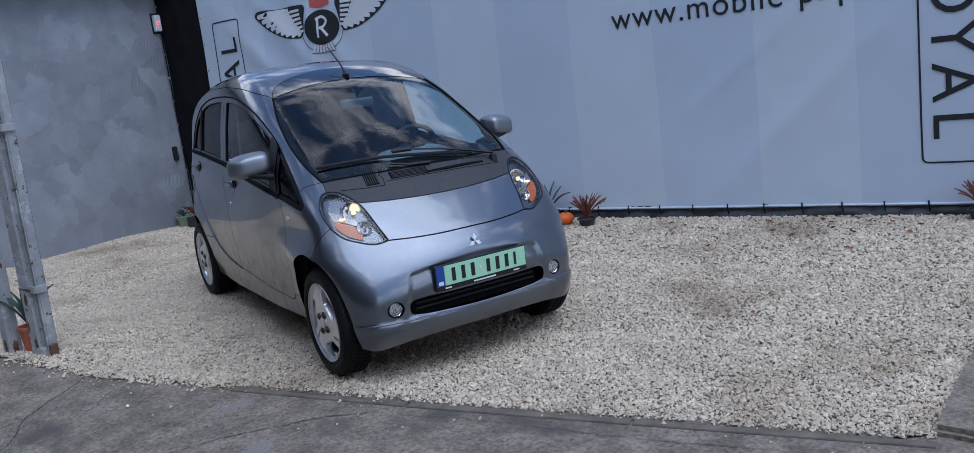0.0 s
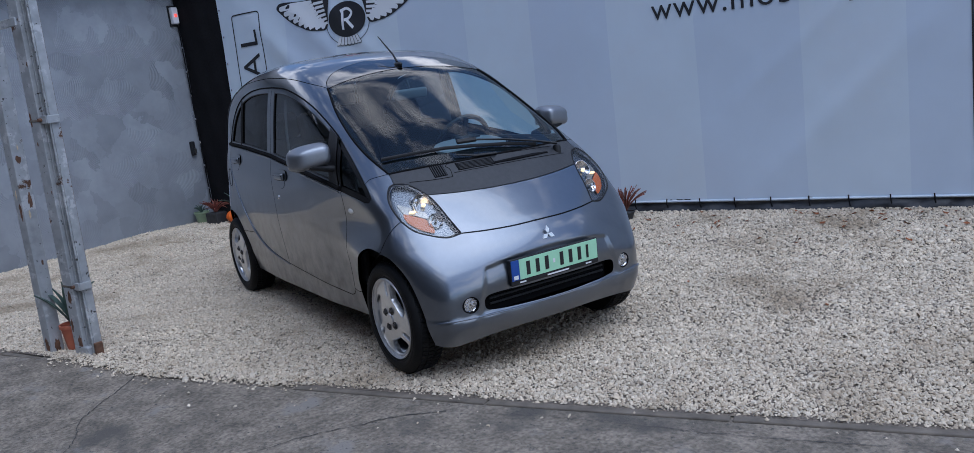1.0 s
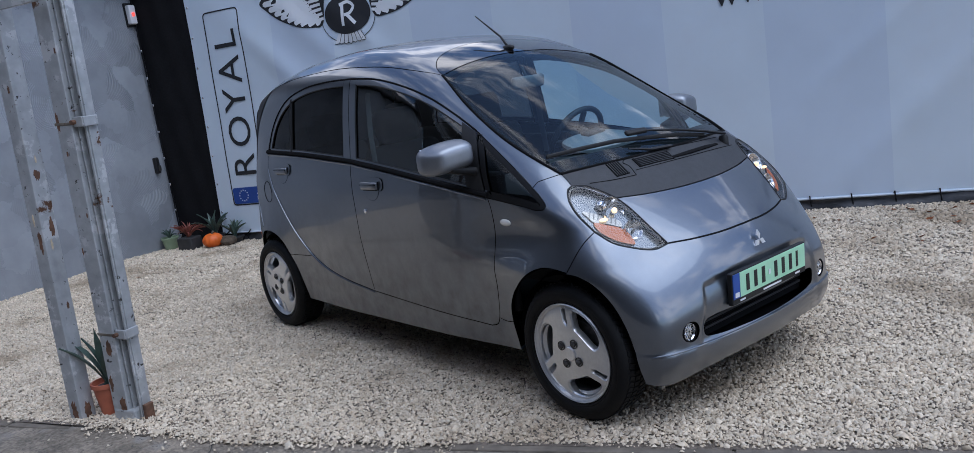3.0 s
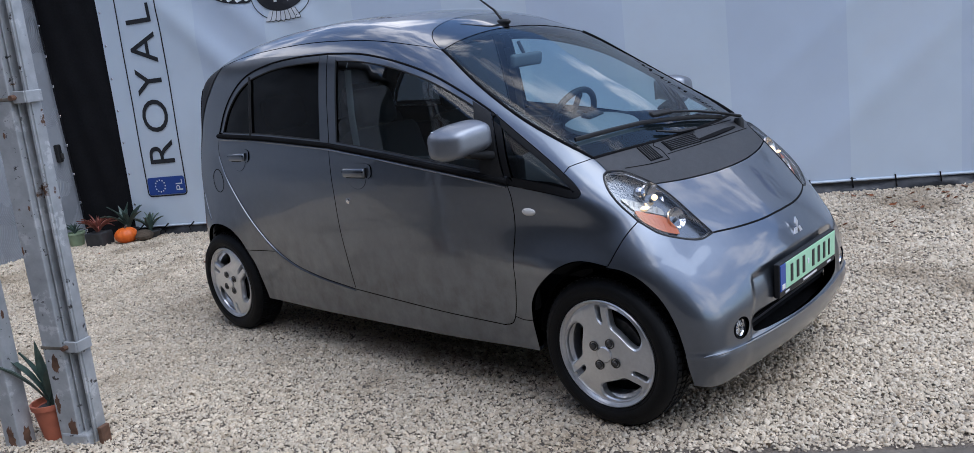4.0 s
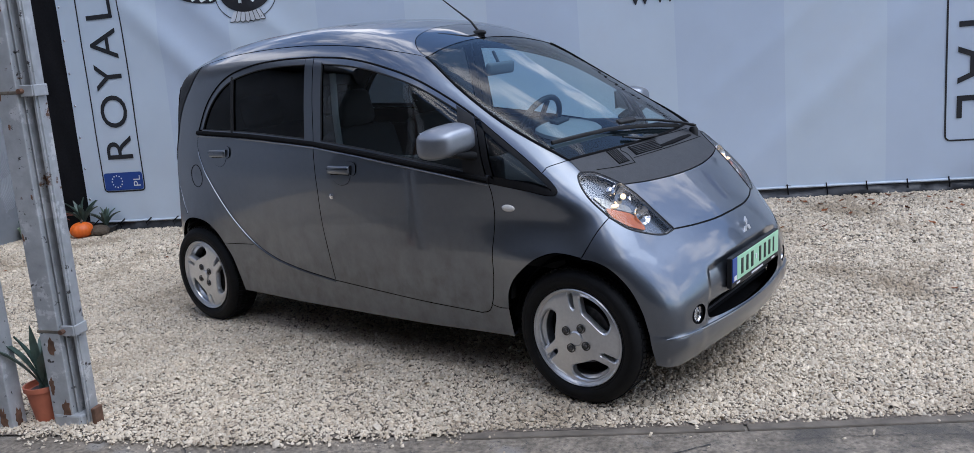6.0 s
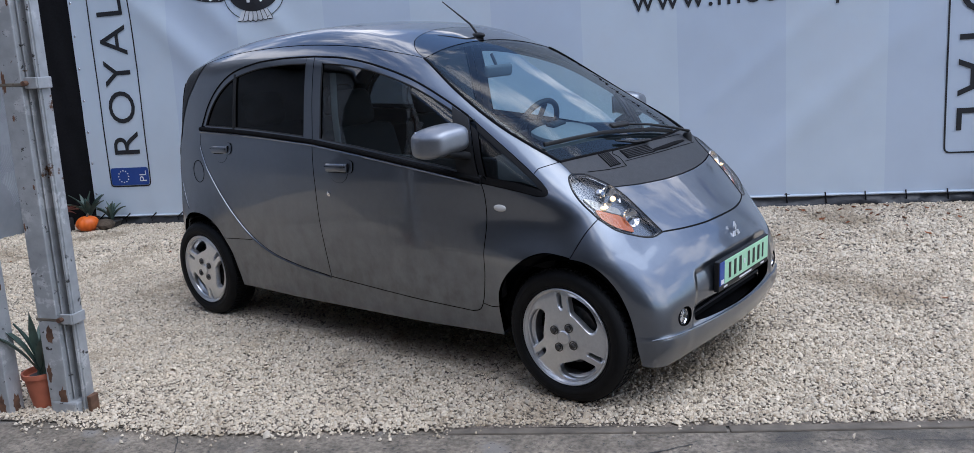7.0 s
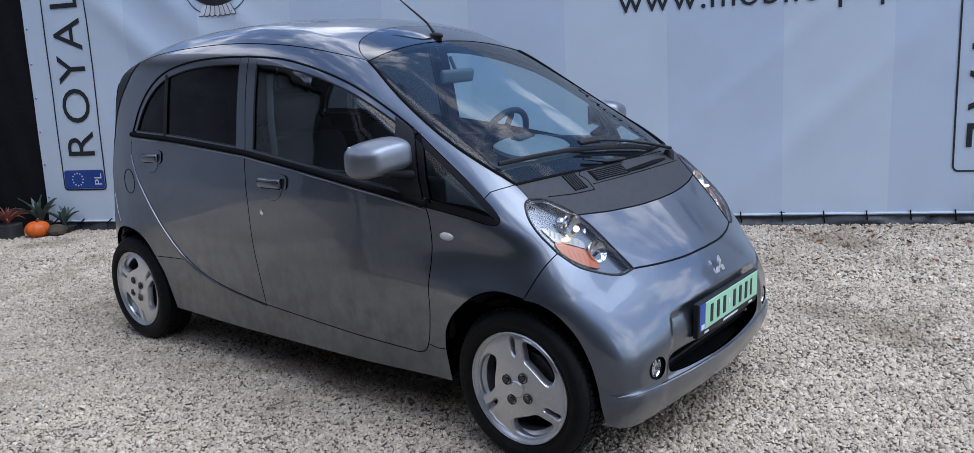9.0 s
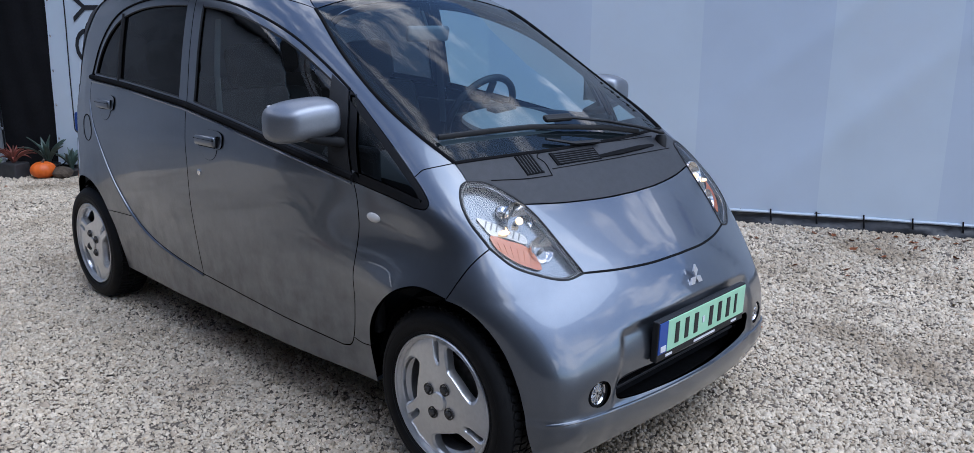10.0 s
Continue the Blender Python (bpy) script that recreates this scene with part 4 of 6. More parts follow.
def handle(x, z, owner):
    """A bar handle in a rounded surround, over a scooped recess."""
    bowl = [(x - .010 + .066 * math.cos(a), z - .018 + (.030 if math.sin(a) > 0 else .052) * math.sin(a)) for a in np.linspace(0, 2 * math.pi, 28, endpoint=False)]
    cup = panel("handle_recess", [smooth_line(side(bowl), .012, closed=True)], paint, owner, CYL, .012, 0, .004, lift=.0015)
    # Dark line drawn for the shadow round the recess.
    part("recess_edge", tube([tuple(v) for v in snap(side(bowl))], .0016, 5, closed=True), liner, cup)
    plate = [(x + math.copysign(abs(math.cos(a)) ** .55, math.cos(a)) * .096, z + .008 + math.copysign(abs(math.sin(a)) ** .55, math.sin(a)) * .035) for a in np.linspace(0, 2 * math.pi, 36, endpoint=False)]
    surround = panel("handle_surround", [smooth_line(side(plate), .010, closed=True)], paint, owner, CYL, .012, 0, .006, lift=.005)
    y = float(snap(side([(x, z)]))[0][1])
    h = part("door_handle", box((.150, .026, .040), (x - .012, y - .010, z + .004), .010, 4), paint, surround, "body-coloured pull handle", True)
    # Dark bar stands in for the shade under the grip.
    part("grip_gap", box((.132, .010, .007), (x - .012, y - .005, z - .018), .003), liner, h)
    part("handle_groove", box((.150, .003, .004), (x - .012, y - .0215, z + .010), .001), liner, h)
    part("grip_end", box((.004, .010, .044), (x + .066, y - .006, z + .004), .001), liner, h)
    return h


handle(.06, .950, fdoor)
handle(-.955, 1.015, rdoor)
lk = snap(side([(-.035, .822)]))[0]
part("door_lock", lathe([(.013, .004), (.013, -.003), (.006, -.004), (.001, -.0035)], 16, "y", at=tuple(lk)), chrome, fdoor, smooth=True)
dv = snap(side([(-.845, z) for z in np.linspace(1.125, 1.42, 8)]))
part("window_divider", tube([tuple(v) for v in dv - .004 * grad(dv)], .010, 6), black_plastic, rdoor, smooth=True)
rp = snap(side([(1.01, .81)]))[0]
for s in (1, -1):
    bm = ball_mesh((rp[0], s * (rp[1] + .002), rp[2]), .034, (1, .32, .48))
    part("side_repeater", bm, material("repeater_lens", (.72, .70, .66), .15, coat=1.0) if s > 0 else bpy.data.materials["repeater_lens"], car, "small oval clear side repeater", True)
flap = smooth_line(snap(side([(-1.228 + .062 * math.cos(a), .884 + .063 * math.sin(a)) for a in np.linspace(0, 2 * math.pi, 20, endpoint=False)])), .012, closed=True)
nf = grad(flap)
part("fuel_flap_seam", tube([tuple(v) for v in flap + .0003 * nf], .0022, 5, closed=True), liner, car)

seam = smooth_line(snap(side([(-1.500, .80), (-1.470, .745), (-1.430, .69), (-1.388, .648)])), .02)
part("rear_bumper_seam", tube([tuple(v) for v in seam + .0002 * grad(seam)], .002, 5), liner, car)
part("bumper_edge_fold", tube([tuple(v) for v in seam + .0003 * grad(seam) + np.array((.005, 0, .002))], .003, 6), paint, car, smooth=True)

# wheel housings and wheels
for x in (1.290, -1.305):
    for s in (-1, 1):
        bm = lathe([(.325, -.15 * s), (.330, -.04 * s), (.335, .03 * s), (.335, .07 * s), (.328, .10 * s), (.318, .125 * s)], 48, "y", at=(x, s * .535, .285))
        bmesh.ops.delete(bm, geom=[f for f in bm.faces if len(f.verts) > 4 and (f.calc_center_median().y * s > .5)], context="FACES")
        bmesh.ops.delete(bm, geom=[v for v in bm.verts if v.co.z < .27 or float(shaped(np.array([v.co.x]), np.array([v.co.y]), np.array([v.co.z]))[0]) > -.012], context="VERTS")
        part("wheel_housing", bm, liner, car)


def arc_pts(pol, r):
    return smooth_line([(r * q * math.cos(radians(a)), r * q * math.sin(radians(a))) for q, a in pol], .006, closed=True)


RIM = .204
opening = [(.885, 84), (.905, 62), (.895, 40), (.85, 23), (.76, 15), (.66, 13), (.565, 22), (.508, 40), (.502, 58), (.535, 73), (.69, 81)]
slot = [(.94, 100.5), (.925, 93.5), (.72, 91.5), (.575, 89.5), (.55, 93.5), (.62, 99.5), (.80, 100.5)]


def rim_face(side_sign):
    holes = []
    for k3 in range(3):
        for sh in (opening, slot):
            holes.append(arc_pts([(q, a + 120 * k3) for q, a in sh], RIM))
    outer = np.array([(RIM * .985 * math.cos(a), RIM * .985 * math.sin(a)) for a in np.linspace(0, 2 * math.pi, 72, endpoint=False)])
    v, f = fill(outer, holes, .014)
    dep = lambda q: .010 * (1 - (np.hypot(q[:, 0], q[:, 1]) / RIM) ** 2) - .012 * np.clip((np.hypot(q[:, 0], q[:, 1]) / RIM - .9) / .1, 0, 1) ** 2
    top = np.stack([v[:, 0], -dep(v), v[:, 1]], 1)
    verts, faces = [top], []
    tri = np.array(f)
    nrm = np.cross(top[tri[:, 1]] - top[tri[:, 0]], top[tri[:, 2]] - top[tri[:, 0]])[:, 1] > 0
    tri[nrm] = tri[nrm][:, ::-1]
    faces += [tuple(t) for t in tri]
    b0 = len(top)
    for lp in [outer] + holes:
        lp = np.asarray(lp)
        k_ = len(lp)
        y0 = -dep(lp)
        cen = lp.mean(0)
        lead = 0 if lp is outer else min(.006 / np.linalg.norm(lp - cen, axis=1).mean(), .3)
        rings_ = ((0, 0), (lead, .0055), (lead * 1.25, .030))
        verts += [np.stack([(lp + (cen - lp) * g)[:, 0], y0 + d_, (lp + (cen - lp) * g)[:, 1]], 1) for g, d_ in rings_]
        faces += [(b0 + r_ * k_ + i, b0 + r_ * k_ + (i + 1) % k_, b0 + (r_ + 1) * k_ + (i + 1) % k_, b0 + (r_ + 1) * k_ + i) for r_ in range(2) for i in range(k_)]
        b0 += 3 * k_
    return mesh_of("rim", np.vstack(verts), faces, alloy, False)


rim_mesh = rim_face(1)
rim_mesh.polygons.foreach_set("use_smooth", [True] * len(rim_mesh.polygons))
rim_mesh.set_sharp_from_angle(angle=radians(35))


def wheel(x, s, width, r, turn):
    w = new("wheel")
    w.parent = car
    w.matrix_basis = pose(x, s * .685, .285 if x > 0 else .287, 0, 0, 0) @ pose(0, 0, 0, 0, turn, 0 if s < 0 else 180)
    # local: outer face towards -y
    h = width
    prof = [(.196, .012), (.205, .0), (.212, -.003), (.218, -.0085), (.222, -.0075), (.226, -.011), (.245, -.0135), (.249, -.0115), (.253, -.0125), (.266, -.007), (.276, .004), (.2835, .016), (r, .028), (r, h - .02), (.278, h - .004), (.25, h + .006), (.205, h), (.196, h - .01)]
    part("tyre", lathe([(a, b) for a, b in prof], 64, "y", closed=True), rubber, w, "black road tyre", True)
    # tread blocks
    bm = bmesh.new()
    for k in range(72):
        a = 2 * math.pi * (k + .5) / 72
        for row, (y0, y1) in enumerate(((.018, .045), (.052, .078), (.085, h - .012))):
            t = bmesh.new()
            bmesh.ops.create_cube(t, size=1)
            bmesh.ops.scale(t, vec=(.0175, y1 - y0, .011), verts=t.verts)
            bmesh.ops.transform(t, matrix=Matrix.Rotation(-a + row * .03, 4, "Y") @ Matrix.Translation((0, (y0 + y1) / 2, r - .001)) @ Matrix.Rotation(radians(18 * (row - 1)), 4, "Z"), verts=t.verts)
            me_ = bpy.data.meshes.new("t")
            t.to_mesh(me_)
            t.free()
            bm.from_mesh(me_)
            bpy.data.meshes.remove(me_)
    part("tread", bm, rubber, w)
    rim = put("rim", rim_mesh, w, "silver three-blade alloy rim", pose(0, .004, 0))
    part("rim_barrel", lathe([(.2055, -.003), (.2075, .002), (.2, .012), (.185, .03), (.18, .10), (.19, .12), (.176, .12), (.168, .03), (.19, .008)], 48, "y", closed=True), alloy, w, smooth=True)
    part("rim_lip", lathe([(.2015, .004), (.2015, -.006), (.2045, -.008), (.2075, -.005), (.2075, .004)], 56, "y", closed=True), alloy, w, smooth=True)
    part("centre_cap", lathe([(.031, .006), (.031, -.009), (.027, -.013), (.001, -.0135)], 28, "y"), alloy, w, smooth=True)
    for k in range(4):
        a = math.pi / 4 + .25 + k * math.pi / 2
        n1 = part("lug_nut", lathe([(.016, .004), (.016, -.010), (.019, -.010), (.019, -.004)], 16, "y", at=(.052 * math.cos(a), 0, .052 * math.sin(a))), dark_metal, w, smooth=True)
        part("nut_head", lathe([(.0115, -.002), (.0115, -.015), (.008, -.018), (.001, -.0185)], 6, "y", at=(.052 * math.cos(a), 0, .052 * math.sin(a))), dark_metal, n1)
    part("brake_disc", lathe([(.12, .055), (.125, .058), (.125, .07), (.12, .073)], 36, "y"), dark_metal, w, smooth=True)
    part("wheel_back", lathe([(.18, .085), (.18, .09)], 32, "y"), liner, w)
    return w


wheel(1.290, -1, .140, .2835, 0)
wheel(1.290, 1, .140, .2835, 40)
wheel(-1.305, -1, .165, .2845, -60)
wheel(-1.305, 1, .165, .2845, 75)

# cabin
cabin_floor = part("cabin_floor", box((2.5, 1.24, .04), (-.15, 0, .32), .01), liner, car)
for s in (-1, 1):
    part("door_lining", box((2.2, .04, .62), (-.15, s * .625, .70), .015), trim_grey, car)
    part("belt_strap", tube([(-.09, s * .565, 1.40), (-.075, s * .595, 1.2), (-.06, s * .605, .9)], .024, 8, flat=.15, up=(0, 1, 0)), trim_light, car)
part("boot_lining", box((.06, 1.15, .75), (-1.50, 0, .70), .02), liner, car)
part("firewall", box((.05, 1.1, .62), (1.20, 0, .58), .01), liner, car)
part("head_lining", box((1.5, .86, .02), (-.55, 0, 1.505), .008), trim_grey, car)
dash = bmesh.new()
prof = [(1.20, .93), (1.05, .965), (.85, .975), (.68, .965), (.60, .91), (.59, .72), (.65, .60), (1.2, .60)]
va = [[dash.verts.new((x, y, z - .06 * (abs(y) / .58) ** 3)) for x, z in prof] for y in np.linspace(-.59, .59, 13)]
for a, b in zip(va, va[1:]):
    for i in range(len(prof)):
        dash.faces.new((a[i], a[(i + 1) % len(prof)], b[(i + 1) % len(prof)], b[i]))
dash.faces.new(va[0])
dash.faces.new(va[-1][::-1])
bmesh.ops.recalc_face_normals(dash, faces=dash.faces)
dashboard = part("dashboard", dash, trim_grey, car, smooth=True)
part("instrument_hood", box((.16, .34, .06), (.67, .33, .985), .028, 3, turn=pose(0, 0, 0, 0, 8, 0)), trim_grey, dashboard, smooth=True)
pad = bmesh.new()
pad_pts = smooth_line([(.11, -.19), (.125, 0), (.11, .19), (.05, .235), (-.06, .20), (-.10, .08), (-.10, -.08), (-.06, -.20), (.05, -.235)], .02, closed=True)
low_r = [pad.verts.new((x, y, -.012)) for x, y in pad_pts]
mid_r = [pad.verts.new((x, y, .004)) for x, y in pad_pts]
top_r = [pad.verts.new((x * .9, y * .93, .014)) for x, y in pad_pts]
for ra, rb in ((low_r, mid_r), (mid_r, top_r)):
    for i in range(len(ra)):
        pad.faces.new((ra[i], ra[(i + 1) % len(ra)], rb[(i + 1) % len(ra)], rb[i]))
pad.faces.new(top_r)
bmesh.ops.recalc_face_normals(pad, faces=pad.faces)
part("light_panel", pad, trim_light, dashboard, "light grey rounded pad on the dashboard", True, m=pose(.72, .22, 1.012, 0, 14, 4))
part("pad_tray", box((.05, .17, .022), (.66, .26, 1.045), .009, 3, turn=pose(0, 0, 0, 0, 14, 12)), black_plastic, dashboard, smooth=True)
wheel_c = Vector((.47, .33, 1.0))
tm = Matrix.Translation(wheel_c) @ pose(0, 0, 0, 0, -62, 0)
ring = [tm @ Vector((.182 * math.cos(a), .182 * math.sin(a), 0)) for a in np.linspace(0, 2 * math.pi, 40, endpoint=False)]
steer = part("steering_wheel", tube(ring, .0155, 10, closed=True, up=(1, 0, .5)), black_plastic, car, "black steering wheel", True)
part("steering_boss", box((.12, .15, .05), (0, 0, 0), .02, 3, turn=None), black_plastic, steer, smooth=True, m=tm)
for a in (0, 180, 270):
    part("spoke", box((.15, .035, .018), (.09, 0, 0), .006), black_plastic, steer, m=tm @ pose(0, 0, 0, 0, 0, a + 90))
part("steering_column", tube([tuple(wheel_c), (.74, .33, .86)], .035, 10), black_plastic, steer)
mirror_in = part("inside_mirror", box((.03, .215, .062), (.505, 0, 1.345), .014, 3, turn=pose(0, 0, 0, 0, 12, 0)), material("mirror_back_grey", (.11, .115, .12), .6, vary=.05, scale=60), car, "light grey inside mirror", True)
part("mirror_stalk", tube([(.50, 0, 1.365), (.47, 0, 1.43)], .008, 8), trim_grey, mirror_in)


def seat(y, x):
    s = new("seat")
    s.parent = car
    part("cushion", box((.50, .47, .16), (x + .05, y, .50), .05, 3, turn=pose(0, 0, 0, 0, -8, 0)), seat_cloth, s, smooth=True)
    part("seat_back", box((.14, .46, .60), (x - .24, y, .82), .055, 3, turn=pose(0, 0, 0, 0, -16, 0)), seat_cloth, s, smooth=True)
    part("headrest", box((.10, .26, .19), (x - .345, y, 1.205), .045, 3, turn=pose(0, 0, 0, 0, -12, 0)), seat_cloth, s, smooth=True)
    for d in (-.05, .05):
        part("headrest_post", tube([(x - .31, y + d, 1.06), (x - .335, y + d, 1.14)], .006, 6), chrome, s)


seat(-.31, .08)
seat(.31, .08)
seat(-.29, -.72)
seat(.29, -.72)
# ---------------------------------------------------------------- the yard: axes along and across the banner
UX, UY = .904, .4275


def yard(u, n, z=0.0):
    """A place from metres along the banner, towards it, and up."""
    return (u * UX - n * UY, u * UY + n * UX, z)


YARD = Matrix(((UX, -UY, 0, 0), (UY, UX, 0, 0), (0, 0, 1, 0), (0, 0, 0, 1)))
BANNER_N, WALL_U = 2.51, -4.85


def ease(t):
    t = np.clip(t, 0, 1)
    return t * t * (3 - 2 * t)


def rise(n, u=0.0):
    """The ground climbs a little towards the banner, the plastered wall and the gate posts."""
    n, u = np.asarray(n, float), np.asarray(u, float)
    return .042 * ease((n - .6) / 1.9) + .06 * ease((-.55 - u) / .8) * ease((-.45 - n) / .75) + .075 * ease((-2.4 - u) / 2.2) * (1 - ease((n - 1.2) / 1.3))


edge_n = curve([-8, -4, -2, -1.5, -1, -.4, 0, .55, 1, 1.8, 2.5, 3.2, 3.6, 4.2], [-1.75, -1.7, -1.655, -1.64, -1.6, -1.535, -1.485, -1.43, -1.385, -1.298, -1.207, -1.12, -1.062, -.97])

concrete = material("weathered_concrete", (.215, .183, .143), .9, vary=.42, scale=55, bump=.006, bump_scale=160, spots=[((.105, .094, .08), 1.3, .55, .10), ((.25, .228, .20), 3.0, .58, .08), ((.07, .066, .06), 45.0, .60, .06), ((.06, .06, .06), 14.0, .66, .05)])
# Bed colour kept dark so the gaps between chips read as shaded.
gravel_base = material("gravel_bed", (.17, .14, .11), .95, vary=.35, scale=60, bump=.01, bump_scale=130, spots=[((.15, .135, .12), 90.0, .55, .08)])
stone_mat = material("limestone_chips", (.79, .695, .55), .85, vary=.12, scale=40, spots=[((.48, .40, .29), 1.1, .50, .14), ((.13, .10, .07), 55.0, .68, .03)], random_by=("island", [(.52, .48, .44), (.80, .78, .75), (.64, .62, .59), (.94, .92, .90), (.60, .56, .51), (.86, .82, .77), (.72, .72, .72), (1.02, 1.0, .98)]))
plaster = material("grey_combed_plaster", (.265, .278, .300), .65, vary=.10, scale=5, spots=[((.325, .34, .362), 1.2, .50, .16), ((.09, .095, .105), 7.0, .72, .03)])
galvanised = material("old_grey_paint_on_steel", (.40, .41, .42), .5, .1, vary=.16, scale=18, bump=.0008, bump_scale=90, spots=[((.55, .555, .56), 9.0, .56, .03), ((.30, .31, .32), 4.0, .60, .06), ((.11, .055, .028), 8.0, .63, .03), ((.045, .04, .036), 30.0, .63, .03)])
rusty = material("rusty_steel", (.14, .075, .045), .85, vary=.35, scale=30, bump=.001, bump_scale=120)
tarp_black = material("black_mesh_tarp", (.008, .008, .0095), .8, spec=.15, vary=.2, scale=60, bump=.0008, bump_scale=700)
banner_light = material("banner_pale", (.588, .664, .752), .55, vary=.03, scale=3, spots=[((.595, .653, .73), .9, .50, .2)])
banner_dark = material("banner_blue_grey", (.535, .610, .722), .55, vary=.03, scale=3, spots=[((.54, .602, .713), .9, .50, .2)])
banner_ink = material("banner_black_print", (.015, .016, .02), .6)
banner_red = material("banner_red_print", (.55, .12, .10), .6)
banner_blue = material("banner_blue_print", (.02, .06, .28), .6)
banner_white = material("banner_white_print", (.72, .74, .77), .6)
timber = material("weathered_edging", (.15, .128, .102), .9, vary=.3, scale=12, bump=.002, bump_scale=60)
terracotta = material("terracotta_plastic", (.42, .13, .07), .6, vary=.1, scale=20)
pumpkin_skin = material("pumpkin_skin", (.72, .14, .010), .45, vary=.12, scale=14)
leaf_green = material("agave_leaf", (.085, .12, .105), .5, vary=.25, scale=25, random_by=("object", [(.7, .8, .75), (1.1, 1.1, 1.0)]))
leaf_red = material("reddish_leaf", (.20, .07, .055), .6, vary=.3, scale=30, random_by=("object", [(.7, .9, .8), (1.3, 1.0, .9)]))
dry_leaf = material("dry_leaf", (.24, .095, .035), .8, vary=.2, scale=40, random_by=("object", [(.6, .5, .45), (1.2, 1.0, .8)]))
pot_dark = material("dark_pot", (.035, .035, .036), .6, vary=.2, scale=20)
pot_green = material("pale_green_pot", (.30, .38, .24), .5, vary=.1, scale=20)

# combed fans in the plaster
nt = plaster.node_tree
tc = nt.nodes.new("ShaderNodeTexCoord")
sp_ = nt.nodes.new("ShaderNodeSeparateXYZ")
cm_ = nt.nodes.new("ShaderNodeCombineXYZ")
nt.links.new(tc.outputs["Object"], sp_.inputs[0])
nt.links.new(sp_.outputs["Y"], cm_.inputs["X"])
nt.links.new(sp_.outputs["Z"], cm_.inputs["Y"])
vo = nt.nodes.new("ShaderNodeTexVoronoi")
vo.voronoi_dimensions = "2D"
vo.inputs["Scale"].default_value = 3.6
wob = nt.nodes.new("ShaderNodeTexNoise")
wob.inputs["Scale"].default_value, wob.inputs["Detail"].default_value, wob.inputs["Roughness"].default_value = 3.5, 5, .6
nt.links.new(cm_.outputs[0], wob.inputs["Vector"])
wob_s = nt.nodes.new("ShaderNodeVectorMath")
wob_s.operation = "MULTIPLY_ADD"
wob_s.inputs[1].default_value = (.42, .42, 0)
nt.links.new(wob.outputs["Color"], wob_s.inputs[0])
nt.links.new(cm_.outputs[0], wob_s.inputs[2])
nt.links.new(wob_s.outputs["Vector"], vo.inputs["Vector"])
low = nt.nodes.new("ShaderNodeVectorMath")
low.operation = "ADD"
low.inputs[1].default_value = (.03, -.20, 0)
nt.links.new(vo.outputs["Position"], low.inputs[0])
fan = nt.nodes.new("ShaderNodeVectorMath")
fan.operation = "DISTANCE"
nt.links.new(cm_.outputs[0], fan.inputs[0])
nt.links.new(low.outputs["Vector"], fan.inputs[1])
mu = nt.nodes.new("ShaderNodeMath")
mu.operation = "MULTIPLY"
mu.inputs[1].default_value = 330.0
nt.links.new(fan.outputs["Value"], mu.inputs[0])
si = nt.nodes.new("ShaderNodeMath")
si.operation = "SINE"
nt.links.new(mu.outputs[0], si.inputs[0])
cell = nt.nodes.new("ShaderNodeSeparateColor")
nt.links.new(vo.outputs["Color"], cell.inputs[0])
mr = nt.nodes.new("ShaderNodeMapRange")
mr.inputs["From Min"].default_value, mr.inputs["From Max"].default_value = .45, .75
nt.links.new(cell.outputs["Green"], mr.inputs["Value"])
m3 = nt.nodes.new("ShaderNodeMath")
m3.operation = "MULTIPLY"
nt.links.new(si.outputs[0], m3.inputs[0])
nt.links.new(mr.outputs["Result"], m3.inputs[1])
m4 = nt.nodes.new("ShaderNodeMath")
m4.operation = "MULTIPLY_ADD"
m4.inputs[1].default_value = 2.5
nt.links.new(fan.outputs["Value"], m4.inputs[0])
nt.links.new(m3.outputs[0], m4.inputs[2])
bp = nt.nodes.new("ShaderNodeBump")
bp.inputs["Strength"].default_value, bp.inputs["Distance"].default_value = .7, .0022
nt.links.new(m4.outputs[0], bp.inputs["Height"])
nt.links.new(bp.outputs["Normal"], nt.nodes["Principled BSDF"].inputs["Normal"])
lk_ = nt.nodes["Principled BSDF"].inputs["Base Color"].links[0].from_socket
tone = nt.nodes.new("ShaderNodeMapRange")
tone.inputs["To Min"].default_value, tone.inputs["To Max"].default_value = .86, 1.14
nt.links.new(cell.outputs["Red"], tone.inputs["Value"])
# Ridge lines also tinted into the colour, since the bump alone barely shades.
tint = nt.nodes.new("ShaderNodeMath")
tint.operation = "MULTIPLY_ADD"
tint.inputs[1].default_value = .09
nt.links.new(tone.outputs["Result"], tint.inputs[2])
nt.links.new(m3.outputs[0], tint.inputs[0])
sc_ = nt.nodes.new("ShaderNodeVectorMath")
sc_.operation = "SCALE"
nt.links.new(lk_, sc_.inputs[0])
nt.links.new(tint.outputs[0], sc_.inputs["Scale"])
nt.links.new(sc_.outputs["Vector"], nt.nodes["Principled BSDF"].inputs["Base Color"])

